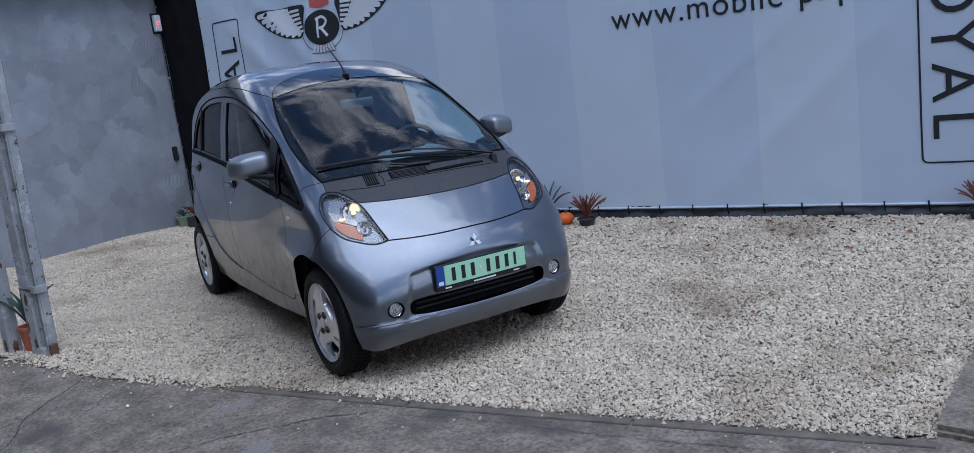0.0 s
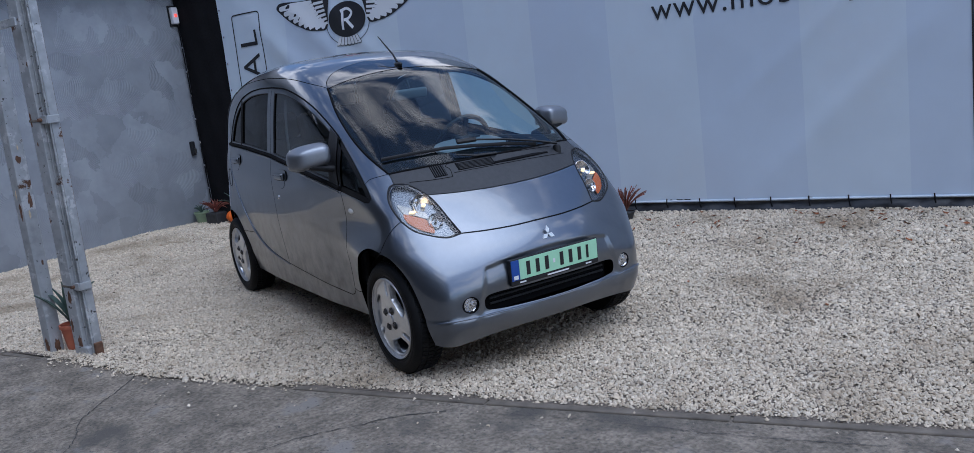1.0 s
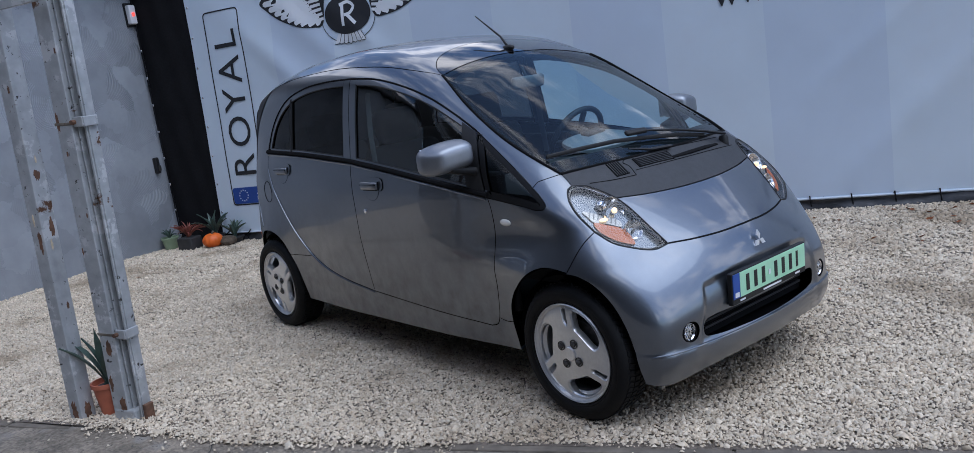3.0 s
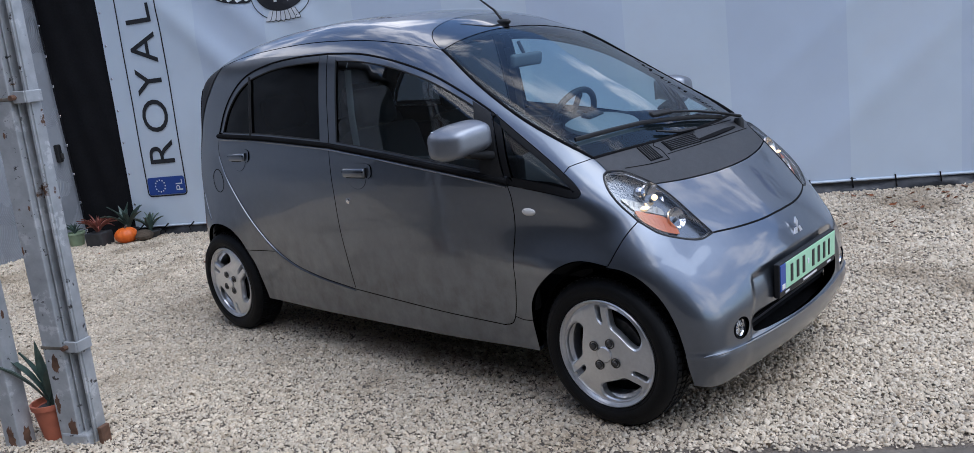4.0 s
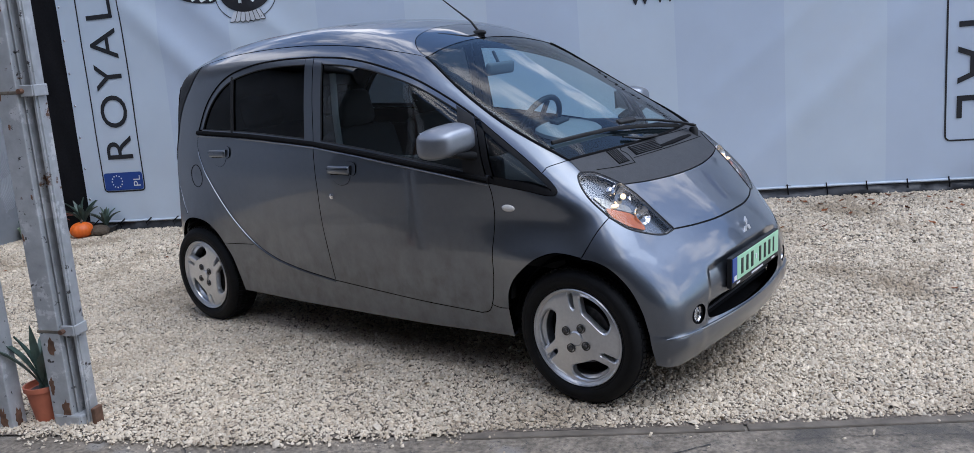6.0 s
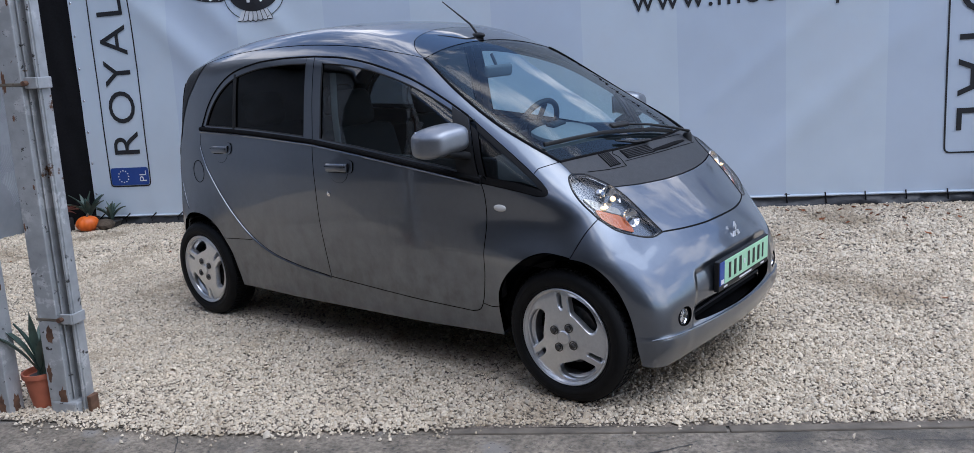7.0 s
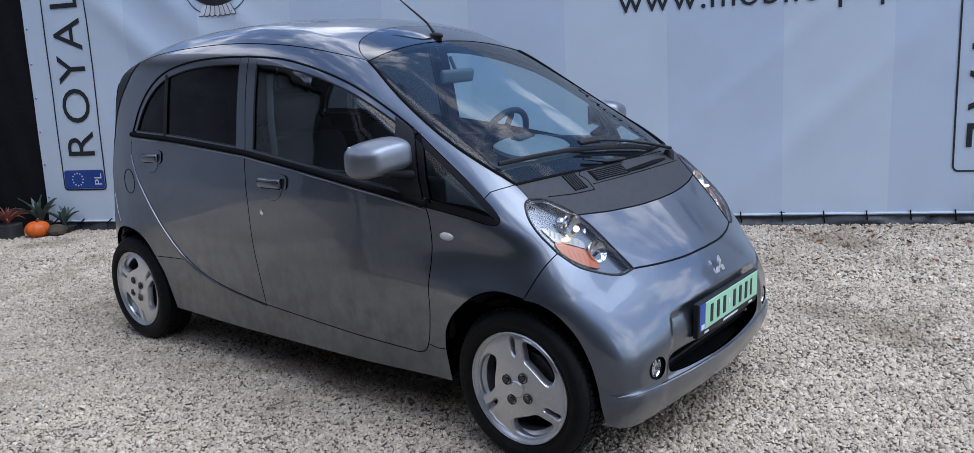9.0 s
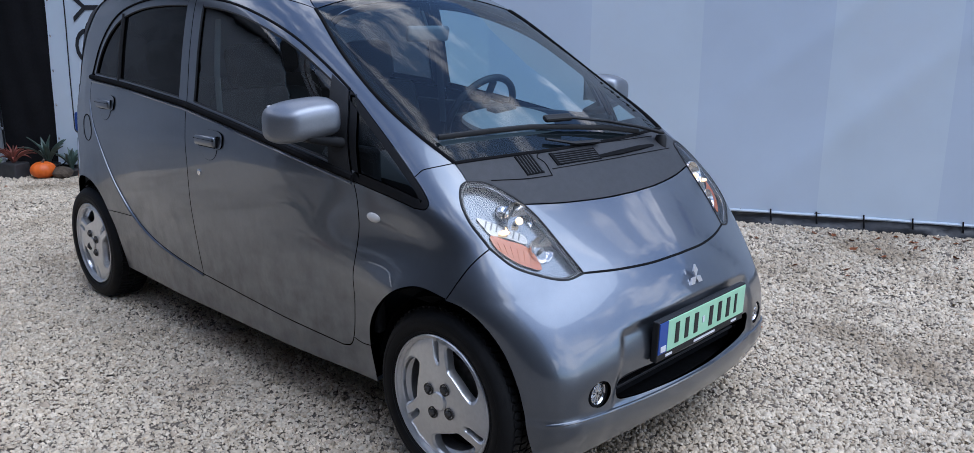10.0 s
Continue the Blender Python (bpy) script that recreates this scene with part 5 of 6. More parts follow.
# ---------------------------------------------------------------- ground
gx = np.concatenate([np.linspace(-300, -8, 8), np.linspace(-6, 6, 97), np.linspace(8, 300, 8)])
gv = [yard(a, b, float(-.012 + rise(b, a) - .04 * ease((b - float(edge_n(min(max(a, -8), 4.2))) - .05) / .2))) for b in gx for a in gx]
gn = len(gx)
ground = put("ground", mesh_of("ground", gv, [(j * gn + i, j * gn + i + 1, (j + 1) * gn + i + 1, (j + 1) * gn + i) for j in range(gn - 1) for i in range(gn - 1)], concrete))
tagged(ground, "grey weathered concrete ground", "ground", kind="structure")
us = np.linspace(-4.95, 4.6, 60)
rows_ = 26
gv, gf = [], []
for j in range(rows_):
    for u in us:
        n0 = float(edge_n(u)) if u < 3.62 else -1.0 + (u - 3.62) * 1.2
        n = n0 + (2.75 - n0) * j / (rows_ - 1)
        gv.append(yard(u, n, float(rise(n, u)) - .004 + .006 * noise.noise((u * 2, n * 2, 0))))
for j in range(rows_ - 1):
    for i in range(len(us) - 1):
        gf.append((j * 60 + i, j * 60 + i + 1, (j + 1) * 60 + i + 1, (j + 1) * 60 + i))
bed = put("gravel_bed", mesh_of("gravel_bed", gv, gf, gravel_base, True))
tagged(bed, "pale limestone gravel parking bay", "gravel", kind="structure")


def stones(name, count, lo_n, hi_n, size, shape, seed):
    """Loose chips strewn over the bed, in one mesh."""
    rng = np.random.default_rng(seed)
    u = rng.uniform(-4.85, 4.5, count)
    e = edge_n(u)
    n = lo_n + (hi_n - lo_n) * rng.random(count)
    loose = (u < .45) & (u > -1.4)
    stray = np.where(rng.random(count) < .004, -rng.exponential(.25, count), rng.normal(-.03 * loose, np.where(loose, .035, .012)))
    ok = (n > e + .02 + stray) & (n < BANNER_N + .1) & ~((u > 3.62) & (n < -1.0 + (u - 3.62) * 1.2))
    u, n = u[ok], n[ok]
    k = len(u)
    T, F = shape
    nv, nf = len(T), len(F)
    V = T[None] * (1 + rng.normal(0, .20, (k, nv, 1)))
    sc = size * rng.lognormal(0, .34, k)[:, None] * np.stack([rng.uniform(.9, 1.5, k), rng.uniform(.7, 1.1, k), rng.uniform(.5, .85, k)], 1)
    V = V * sc[:, None]
    a, b, c = rng.uniform(0, 6.28, k), rng.normal(0, .35, k), rng.normal(0, .35, k)
    ca, sa, cb, sb, cc, s_c = np.cos(a), np.sin(a), np.cos(b), np.sin(b), np.cos(c), np.sin(c)
    y1 = V[..., 1] * cb[:, None] - V[..., 2] * sb[:, None]
    z1 = V[..., 1] * sb[:, None] + V[..., 2] * cb[:, None]
    x2 = V[..., 0] * cc[:, None] + z1 * s_c[:, None]
    z2 = -V[..., 0] * s_c[:, None] + z1 * cc[:, None]
    x3 = x2 * ca[:, None] - y1 * sa[:, None]
    y3 = x2 * sa[:, None] + y1 * ca[:, None]
    px, py, _ = yard(u, n)
    z0 = rise(n, u) + sc[:, 2] * .35 + rng.uniform(-.006, .006, k)
    W = np.stack([x3 + px[:, None], y3 + py[:, None], z2 + z0[:, None]], 2).reshape(-1, 3)
    Fi = (np.array(F)[None] + (np.arange(k) * nv)[:, None, None]).reshape(-1, 3)
    me = bpy.data.meshes.new(name)
    me.vertices.add(len(W))
    me.vertices.foreach_set("co", W.ravel())
    me.loops.add(Fi.size)
    me.loops.foreach_set("vertex_index", Fi.ravel().astype(np.int32))
    me.polygons.add(len(Fi))
    me.polygons.foreach_set("loop_start", np.arange(0, Fi.size, 3, dtype=np.int32))
    me.materials.append(stone_mat)
    me.update()
    me.validate()
    ob = new(name, me)
    return tagged(ob, "loose pale limestone chips, crushed and angular", "gravel", kind="stuff")


chip_v = np.array([(1, .9, -.9), (1, -.9, -.9), (-1, -.9, -.9), (-1, .9, -.9), (.62, .2, 1), (-.55, -.25, .9)], float) * .8
chip_f = [(0, 4, 1), (1, 4, 5), (1, 5, 2), (2, 5, 3), (3, 5, 4), (3, 4, 0)]
stones("gravel_near", 232000, -2.1, -.30, .0056, (chip_v, chip_f), 1)
stones("gravel_middle", 142000, -.35, 1.1, .0058, (chip_v, chip_f), 2)
stones("gravel_far", 95000, 1.05, 2.6, .0072, (chip_v, chip_f), 3)

# concrete apron beside the bay and edging boards along the drive
ap_v = [(3.596, -.995), (3.627, -.58), (3.68, -.06), (3.85, .5), (4.3, 1.0), (9, 1.2), (9, -1.6), (3.73, -1.02)]
bm = bmesh.new()
lo_ = [bm.verts.new(yard(u, n, -.03)) for u, n in ap_v]
hi_ = [bm.verts.new(yard(u, n, .024)) for u, n in ap_v]
bm.faces.new(hi_)
for i in range(len(ap_v)):
    j = (i + 1) % len(ap_v)
    bm.faces.new((lo_[i], lo_[j], hi_[j], hi_[i]))
bmesh.ops.recalc_face_normals(bm, faces=bm.faces)
bmesh.ops.bevel(bm, geom=[e for e in bm.edges if e.verts[0].co.z > 0 and e.verts[1].co.z > 0], offset=.02, segments=2, affect="EDGES")
me = bpy.data.meshes.new("pavement")
bm.to_mesh(me)
bm.free()
me.materials.append(concrete)
tagged(put("pavement", me), "worn grey concrete slab beside the gravel", "pavement", kind="structure")
edging = thing("trim_edging", "flat weathered edging boards along the gravel", "edging", kind="structure")
for a, b in ((-4.8, -3.3), (-3.28, -1.95), (-1.93, -1.05), (.42, 1.5), (1.51, 2.55), (2.56, 3.62)):
    na, nb = float(edge_n(a)), float(edge_n(b))
    L = math.hypot(b - a, nb - na)
    m = Matrix(YARD) @ pose((a + b) / 2, (na + nb) / 2 - .02, -.021 + float(rise(na, a) + rise(nb, b)) / 2, random.uniform(-2, 2), -math.degrees(math.atan2(float(rise(nb, b) - rise(na, a)), L)), math.degrees(math.atan2(nb - na, b - a)))
    part("board", box((L, .045, .035), (0, 0, 0), .006), timber, edging, m=m)

# cracks in the concrete


def crack(pts, seed, w=.009):
    P = smooth_line(np.array(pts, float), .03)
    rng_ = np.random.default_rng(seed)
    P = P + np.cumsum(rng_.normal(0, .004, P.shape), 0) * .6 + rng_.normal(0, .004, P.shape)
    v, f = [], []
    for i, p in enumerate(P):
        d = P[min(i + 1, len(P) - 1)] - P[max(i - 1, 0)]
        d /= np.linalg.norm(d) + 1e-9
        ww = w * (.3 + .7 * rng_.random()) * (1 - .6 * i / len(P))
        for sgn in (-1, 1):
            q = p + sgn * ww / 2 * np.array((-d[1], d[0]))
            v.append(yard(q[0], q[1], -.0085 + float(rise(q[1], q[0]))))
    for i in range(len(P) - 1):
        f.append((2 * i, 2 * i + 1, 2 * i + 3, 2 * i + 2))
    tagged(put("crack", mesh_of("crack", v, f, crack_mat)), "thin dark crack in the concrete", "crack", kind="structure")


crack_mat = material("crack_dirt", (.05, .048, .045), .95, vary=.2, scale=40)
crack([(-.71, -1.58), (-.59, -1.79), (-.52, -1.93), (-.40, -2.11), (-.18, -2.28), (-.05, -2.45)], 1)
crack([(1.37, -1.48), (1.20, -1.57), (1.05, -1.71), (.90, -1.88), (.80, -2.04), (.62, -2.3)], 2)
crack([(3.1, -1.28), (2.5, -1.36), (1.94, -1.385), (1.78, -1.40), (1.57, -1.445)], 3, .005)
crack([(3.5, -1.2), (3.3, -1.6), (2.9, -2.0)], 4, .005)
crack([(-.40, -2.11), (-.46, -2.3), (-.8, -2.5)], 5, .005)

# ---------------------------------------------------------------- left wall, black screen, banner
WT = 3.05
bm = box((.25, 4.5, WT + .4), (WALL_U - .125, BANNER_N + .11 - 2.25, (WT - .4) / 2 + .0), .004)
me = bpy.data.meshes.new("wall_west")
bm.to_mesh(me)
bm.free()
me.materials.append(plaster)
tagged(put("wall_west", me, m=YARD), "grey wall with fan-combed decorative plaster", "wall", kind="structure")
me = bpy.data.meshes.new("wall_north")
bm = box((13.0, .2, WT + .4), (1.4, BANNER_N + .22, (WT - .4) / 2), .004)
bm.to_mesh(me)
bm.free()
me.materials.append(material("rendered_wall", (.16, .165, .175), .9, vary=.15, scale=6, bump=.002))
tagged(put("wall_north", me, m=YARD), "plain wall behind the printed banner", "wall", kind="structure")
# Unseen wall, added to hold back low sky light and darken the car's reflections.
me = bpy.data.meshes.new("wall_south")
bm = box((26.0, .3, 8.6), (-2.0, -11.0, 4.2), .004)
bm.to_mesh(me)
bm.free()
dark_plaster = material("dark_plaster", (.05, .048, .047), .9, vary=.2, scale=4, bump=.003)
me.materials.append(dark_plaster)
tagged(put("wall_south", me, m=YARD), "plain dark wall added unseen across the drive to cut sky light and reflections", "wall", kind="structure")
# Added out of view: darkens the flank and window reflections from the south-west.
me = bpy.data.meshes.new("wall_gable")
bm = box((.3, 8.85, 5.6), (WALL_U - .35, -6.42, 2.7), .004)
bm.to_mesh(me)
bm.free()
me.materials.append(dark_plaster)
tagged(put("wall_gable", me, m=YARD), "plain dark wall added unseen beyond the plastered wall to darken reflections", "wall", kind="structure")
eave = part("trim_eave", box((.5, 4.6, .10), (WALL_U + .02, BANNER_N - 2.20, 2.93), .01), tarp_black, None, m=YARD)
tagged(eave, "dark eave board above the plastered wall", "eave", kind="structure")

# Made-up roof above the eave, a dark surface for the windows to reflect.
roof_v = [(WALL_U + .3, 3.0, 2.95), (WALL_U + .3, -1.9, 2.95), (WALL_U - 6, -1.9, 6.6), (WALL_U - 6, 3.0, 6.6)]
bm = bmesh.new()
rv = [bm.verts.new(v) for v in roof_v] + [bm.verts.new((a, b, c_ + .12)) for a, b, c_ in roof_v]
for q in ((0, 1, 2, 3), (7, 6, 5, 4), (0, 4, 5, 1), (1, 5, 6, 2), (2, 6, 7, 3), (3, 7, 4, 0)):
    bm.faces.new([rv[i] for i in q])
bmesh.ops.recalc_face_normals(bm, faces=bm.faces)
roof_ob = part("roof_west", bm, material("dark_roof", (.05, .048, .047), .8, vary=.25, scale=8), None, m=YARD)
tagged(roof_ob, "dark pitched roof added unseen over the plastered wall to darken reflections", "roof", kind="structure")

screen = thing("black_screen", "black fabric screen laced between wall and banner", "screen", m=YARD)
sv, sf = [], []
cols, rows2 = 12, 30
for j in range(rows2 + 1):
    for i in range(cols + 1):
        u = WALL_U + .01 + (i / cols) * .60
        z = .03 + 2.9 * j / rows2
        sv.append((u, BANNER_N + .03 - .10 * (1 - i / cols) + .008 * math.sin(i * 1.3 + j * .4), z))
for j in range(rows2):
    for i in range(cols):
        sf.append((j * (cols + 1) + i, j * (cols + 1) + i + 1, (j + 1) * (cols + 1) + i + 1, (j + 1) * (cols + 1) + i))
put("fabric", mesh_of("fabric", sv, sf, tarp_black, True), screen)
part("lacing", tube([(WALL_U + .035, BANNER_N - .10, z) for z in np.linspace(.05, 2.9, 12)], .008, 6), tarp_black, screen)
for z in np.arange(.15, 2.9, .28):
    part("eyelet", lathe([(.010, -.003), (.013, 0), (.010, .003), (.006, .003), (.006, -.003)], 10, "y", at=(WALL_U + .045, BANNER_N - .112, z)), chrome, screen, smooth=True)

BL, BR, BB, BT = -4.375, 6.2, .118, 2.98


def skew(u, z):
    """The cloth hangs a little askew towards its left end."""
    return u + (.07 + .045 * (z - .4)) * min(1, max(0, (1.2 - u) / 4.5))


def sag(u, z):
    """How far the cloth stands out from its plane: folds and slack."""
    d = .010 * math.sin(1.9 * u + .6) * math.sin(1.2 * z) + .007 * noise.noise((u * 1.1, z * 1.7, 3.0))
    for u0, z0, sl, amp, wd in ((2.45, .9, 1.05, .020, .10), (2.05, 1.3, 1.2, .010, .07), (-3.2, 1.7, -1.1, .022, .11), (-2.85, 1.25, -1.0, .020, .10), (-3.0, 2.1, -1.0, .018, .10), (-2.3, 1.9, -1.05, .016, .09), (.2, 1.9, .5, .010, .09), (4.2, 1.2, -.9, .015, .10)):
        s = ((u - u0) - (z - z0) * sl) / math.hypot(1, sl)
        along = math.hypot(u - u0, z - z0)
        d += amp * math.exp(-(s / wd) ** 2) * math.exp(-(along / .9) ** 2)
    d += .004 * math.sin(u * 17) * math.exp(-((z - BB) / .12) ** 2)
    return d


banner = thing("banner", "large pale blue striped vinyl banner with dark lettering", "banner", m=YARD)
bu, bz_ = np.arange(BL, BR + .01, .045), np.linspace(BB, BT, 64)
bvv = [(skew(u, z), BANNER_N - sag(u, z), z) for z in bz_ for u in bu]
nb_ = len(bu)
bff = [(j * nb_ + i, j * nb_ + i + 1, (j + 1) * nb_ + i + 1, (j + 1) * nb_ + i) for j in range(len(bz_) - 1) for i in range(nb_ - 1)]
edges_u = [-3.36, -2.62, -1.76, -.96, -.22, .53, 1.30, 2.12, 2.83, 3.6, 4.4, 5.2]
bidx = [sum(1 for e in edges_u if bu[f % nb_ if False else (k % (nb_ - 1))] + .022 > e) % 2 for k, f in enumerate(range(len(bff)))]
put("sheet", mesh_of("sheet", bvv, bff, [banner_light, banner_dark], True, index=bidx), banner)


def cloth(u, z, lift=.004):
    return (skew(u, z), BANNER_N - sag(u, z) - lift, z)


def stroke(pts, w, mat, name, closed=False, lift=.004):
    """A printed line on the cloth."""
    P = smooth_line(np.array(pts, float), .03, closed) if len(pts) > 2 else np.linspace(pts[0], pts[1], 12)
    k = len(P)
    v, f = [], []
    for i in range(k):
        a = P[i - 1] if i or closed else P[0]
        b = P[(i + 1) % k] if i < k - 1 or closed else P[-1]
        t = (b - a) / (np.linalg.norm(b - a) + 1e-9)
        nn_ = np.array((-t[1], t[0])) * w / 2
        v += [cloth(*(P[i] + nn_), lift), cloth(*(P[i] - nn_), lift)]
    for i in range(k if closed else k - 1):
        j = (i + 1) % k
        f.append((2 * i, 2 * j, 2 * j + 1, 2 * i + 1))
    return put(name, mesh_of(name, v, f, mat), banner)


def patch(pts, mat, name, lift=.004, grid=.05, holes=()):
    v, f = fill(np.array(pts, float), holes, grid)
    tri = []
    for t in f:
        a, b, c = (v[i] for i in t)
        tri.append(t if (b[0] - a[0]) * (c[1] - a[1]) - (b[1] - a[1]) * (c[0] - a[0]) > 0 else t[::-1])
    return put(name, mesh_of(name, [cloth(u, z, lift) for u, z in v], tri, mat), banner)


FLAT = []


def letters(text, u, z, size, turn, mat, stretch=1.0, spacing=1.0, name="lettering"):
    """Printed words on the cloth, turned by degrees about their start."""
    cu = bpy.data.curves.new("words", "FONT")
    cu.body, cu.size, cu.space_character = text, size, spacing
    cu.resolution_u = 4
    ob = bpy.data.objects.new("words", cu)
    scene.collection.objects.link(ob)
    dg = bpy.context.evaluated_depsgraph_get()
    me = bpy.data.meshes.new_from_object(ob.evaluated_get(dg))
    bpy.data.objects.remove(ob)
    bpy.data.curves.remove(cu)
    c, s = math.cos(radians(turn)), math.sin(radians(turn))
    FLAT.clear()
    FLAT.append(np.array([(v.co.x * stretch, v.co.y) for v in me.vertices]))
    for v in me.vertices:
        x, y = v.co.x * stretch, v.co.y
        v.co = cloth(u + c * x - s * y, z + s * x + c * y, .006)
    me.materials.clear()
    me.materials.append(mat)
    me.name = name
    return put(name, me, banner)


def rounded(u0, u1, z0, z1, r, n=6):
    out = []
    for cx, cz, a0 in ((u1 - r, z0 + r, -90), (u1 - r, z1 - r, 0), (u0 + r, z1 - r, 90), (u0 + r, z0 + r, 180)):
        for k in range(n + 1):
            a = radians(a0 + 90 * k / n)
            out.append((cx + r * math.cos(a), cz + r * math.sin(a)))
    return out


def centred(ch, u, z, size, turn, mat, stretch=1.0):
    """One printed capital with its middle at a place."""
    ob = letters(ch, 0, 0, size, 0, mat, stretch)
    co = np.array([v.co[:] for v in ob.data.vertices])
    flat_ = FLAT.pop()
    mid = (flat_.min(0) + flat_.max(0)) / 2
    c, s = math.cos(radians(turn)), math.sin(radians(turn))
    for v, (x, y) in zip(ob.data.vertices, flat_ - mid):
        v.co = cloth(u + c * x - s * y, z + s * x + c * y, .006)
    return ob


def sign_box(u0, u1, z0, z1, up):
    stroke(rounded(u0, u1, z0, z1, .035), .013, banner_ink, "box_line", True)
    um = (u0 + u1) / 2 + .008 * (1 if up else -1)
    for ch, d in zip("ROYAL", (.415, .752, 1.07, 1.365, 1.672)):
        centred(ch, um, z0 + d if up else z1 - d - .02, .41, 90 if up else -90, banner_ink)
    f0 = z0 + .010 if up else z1 - .178
    patch(rounded(u0 + .010, u1 - .010, f0, f0 + .168, .025), banner_blue, "flag_band", .005)
    centred("PL", u1 - .075 if up else u0 + .075, f0 + .084, .11, 90 if up else -90, banner_white)
    for k in range(12):
        a = radians(30 * k)
        cu_, cz_ = (u0 + .15 if up else u1 - .15) + .056 * math.cos(a), f0 + .084 + .056 * math.sin(a)
        patch([(cu_ + .008 * math.cos(b), cz_ + .008 * math.sin(b)) for b in np.linspace(0, 6.28, 6)[:-1]], banner_white, "star", .007, .5)


sign_box(-4.16, -3.72, .415, 2.36, True)
sign_box(3.235, 3.675, .42, 2.36, False)
letters("www.mobile-pl.pl", .945, 1.642, .255, 0, banner_ink, 1.0, 1.08)

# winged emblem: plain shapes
LU, LZ = -2.42, 2.10
ell = lambda a, b, n=40: [(LU + a * math.cos(t), LZ + b * math.sin(t)) for t in np.linspace(0, 2 * math.pi, n, endpoint=False)]
stroke([(LU + .30 * math.cos(t), LZ - .02 + .235 * math.sin(t)) for t in np.linspace(math.pi * 1.02, math.pi * 1.98, 24)], .007, banner_ink, "emblem_ring")
patch(ell(.255, .178), banner_ink, "emblem_disc", .006)
stroke([(LU - .045, LZ + .10), (LU - .052, LZ - .10)], .032, banner_white, "emblem_bar", lift=.009)
stroke([(LU - .075, LZ + .088), (LU + .02, LZ + .105), (LU + .075, LZ + .06), (LU + .03, LZ + .005), (LU - .03, LZ - .005)], .028, banner_white, "emblem_bar", lift=.009)
stroke([(LU + .0, LZ - .005), (LU + .085, LZ - .095)], .032, banner_white, "emblem_bar", lift=.009)
for k in range(7):
    a = (k - 3) * .052
    patch([(LU + a * .72 - .02, LZ - .165), (LU + a * .72 + .02, LZ - .165), (LU + a + .022, LZ - .25), (LU + a, LZ - .268 + abs(a) * .1), (LU + a - .022, LZ - .25)], banner_white, "emblem_tail", .005, .5)
    stroke([(LU + a * .72 + .02, LZ - .165), (LU + a + .022, LZ - .25), (LU + a, LZ - .268 + abs(a) * .1), (LU + a - .022, LZ - .25)], .006, banner_ink, "emblem_line", lift=.007)
patch([(LU - .14, LZ + .22), (LU - .15, LZ + .34), (LU - .08, LZ + .28), (LU, LZ + .36), (LU + .08, LZ + .28), (LU + .15, LZ + .34), (LU + .14, LZ + .22), (LU, LZ + .195)], banner_red, "emblem_crown", .006)
for s in (-1, 1):
    wing = [(.25, .10), (.23, .25), (.35, .268), (.60, .265), (.98, .275), (1.015, .235), (.945, .165), (.865, .10), (.775, .045), (.67, -.002), (.56, -.043), (.42, -.066), (.30, -.060)]
    patch(smooth_line([(LU + s * a, LZ + b) for a, b in wing], .03, closed=True), banner_ink, "emblem_wing", .005)
    tips = smooth_line([(.985, .238), (.915, .168), (.835, .108), (.745, .055), (.645, .010), (.545, -.025), (.43, -.046), (.325, -.045)], .01)
    roots = smooth_line([(.47, .238), (.44, .17), (.40, .11), (.36, .06), (.32, .02), (.29, -.01)], .01)
    for k in range(9):
        f_ = (k + .25) / 8.6
        tip, root = (np.array(c_[min(int(f_ * (len(c_) - 1)), len(c_) - 1)]) for c_ in (tips, roots))
        ax_ = tip - root
        nr_ = np.array((-ax_[1], ax_[0])) / (np.linalg.norm(ax_) + 1e-9)
        wide = .036 - .008 * f_
        shape = [root + ax_ * q + nr_ * wide * (.45 + .55 * min(1, q * 1.6)) * (1 if q < .85 else .72 if q < .96 else .3) for q in (0, .3, .6, .85, .95, 1.0)]
        shape += [root + ax_ * q - nr_ * wide * (.45 + .55 * min(1, q * 1.6)) * (1 if q < .85 else .72 if q < .96 else .3) for q in (1.0, .95, .85, .6, .3, 0)]
        patch([(LU + s * p_[0], LZ + p_[1]) for p_ in shape], banner_white, "emblem_feather", .008, .5)
    for k in range(6):
        f_ = k / 5
        x0, z0 = .27 + .03 * f_, .0 + .215 * f_
        x1, z1 = .365 + .095 * f_, -.012 + .225 * f_
        shape = [(x0, z0 - .012), (x1 - .015, z1 - .015), (x1, z1), (x1 - .015, z1 + .013), (x0, z0 + .014)]
        patch([(LU + s * p_[0], LZ + p_[1]) for p_ in shape], banner_white, "emblem_feather", .0085, .5)
# hem, lacing and the black skirt below the banner
part("hem", tube([cloth(u, BB + .006, .002) for u in np.arange(BL, BR, .15)], .010, 6, flat=1.0), banner_light, banner, smooth=True)
for z in np.arange(.35, 2.9, .3):
    part("eyelet", lathe([(.009, -.003), (.012, 0), (.009, .003), (.005, .003), (.005, -.003)], 10, "y", at=cloth(BL + .03, z, .004)), chrome, banner, smooth=True)
for u in np.arange(BL + .1, BR, .29):
    part("tie", tube([cloth(u, BB + .03, .008), (u + .004, BANNER_N - .02, BB - .015), (u + .01, BANNER_N - .01, .06)], .006, 5), tarp_black, banner)
skirt = thing("black_skirt", "crumpled black plastic sheet along the foot of the banner", "sheet", m=YARD)
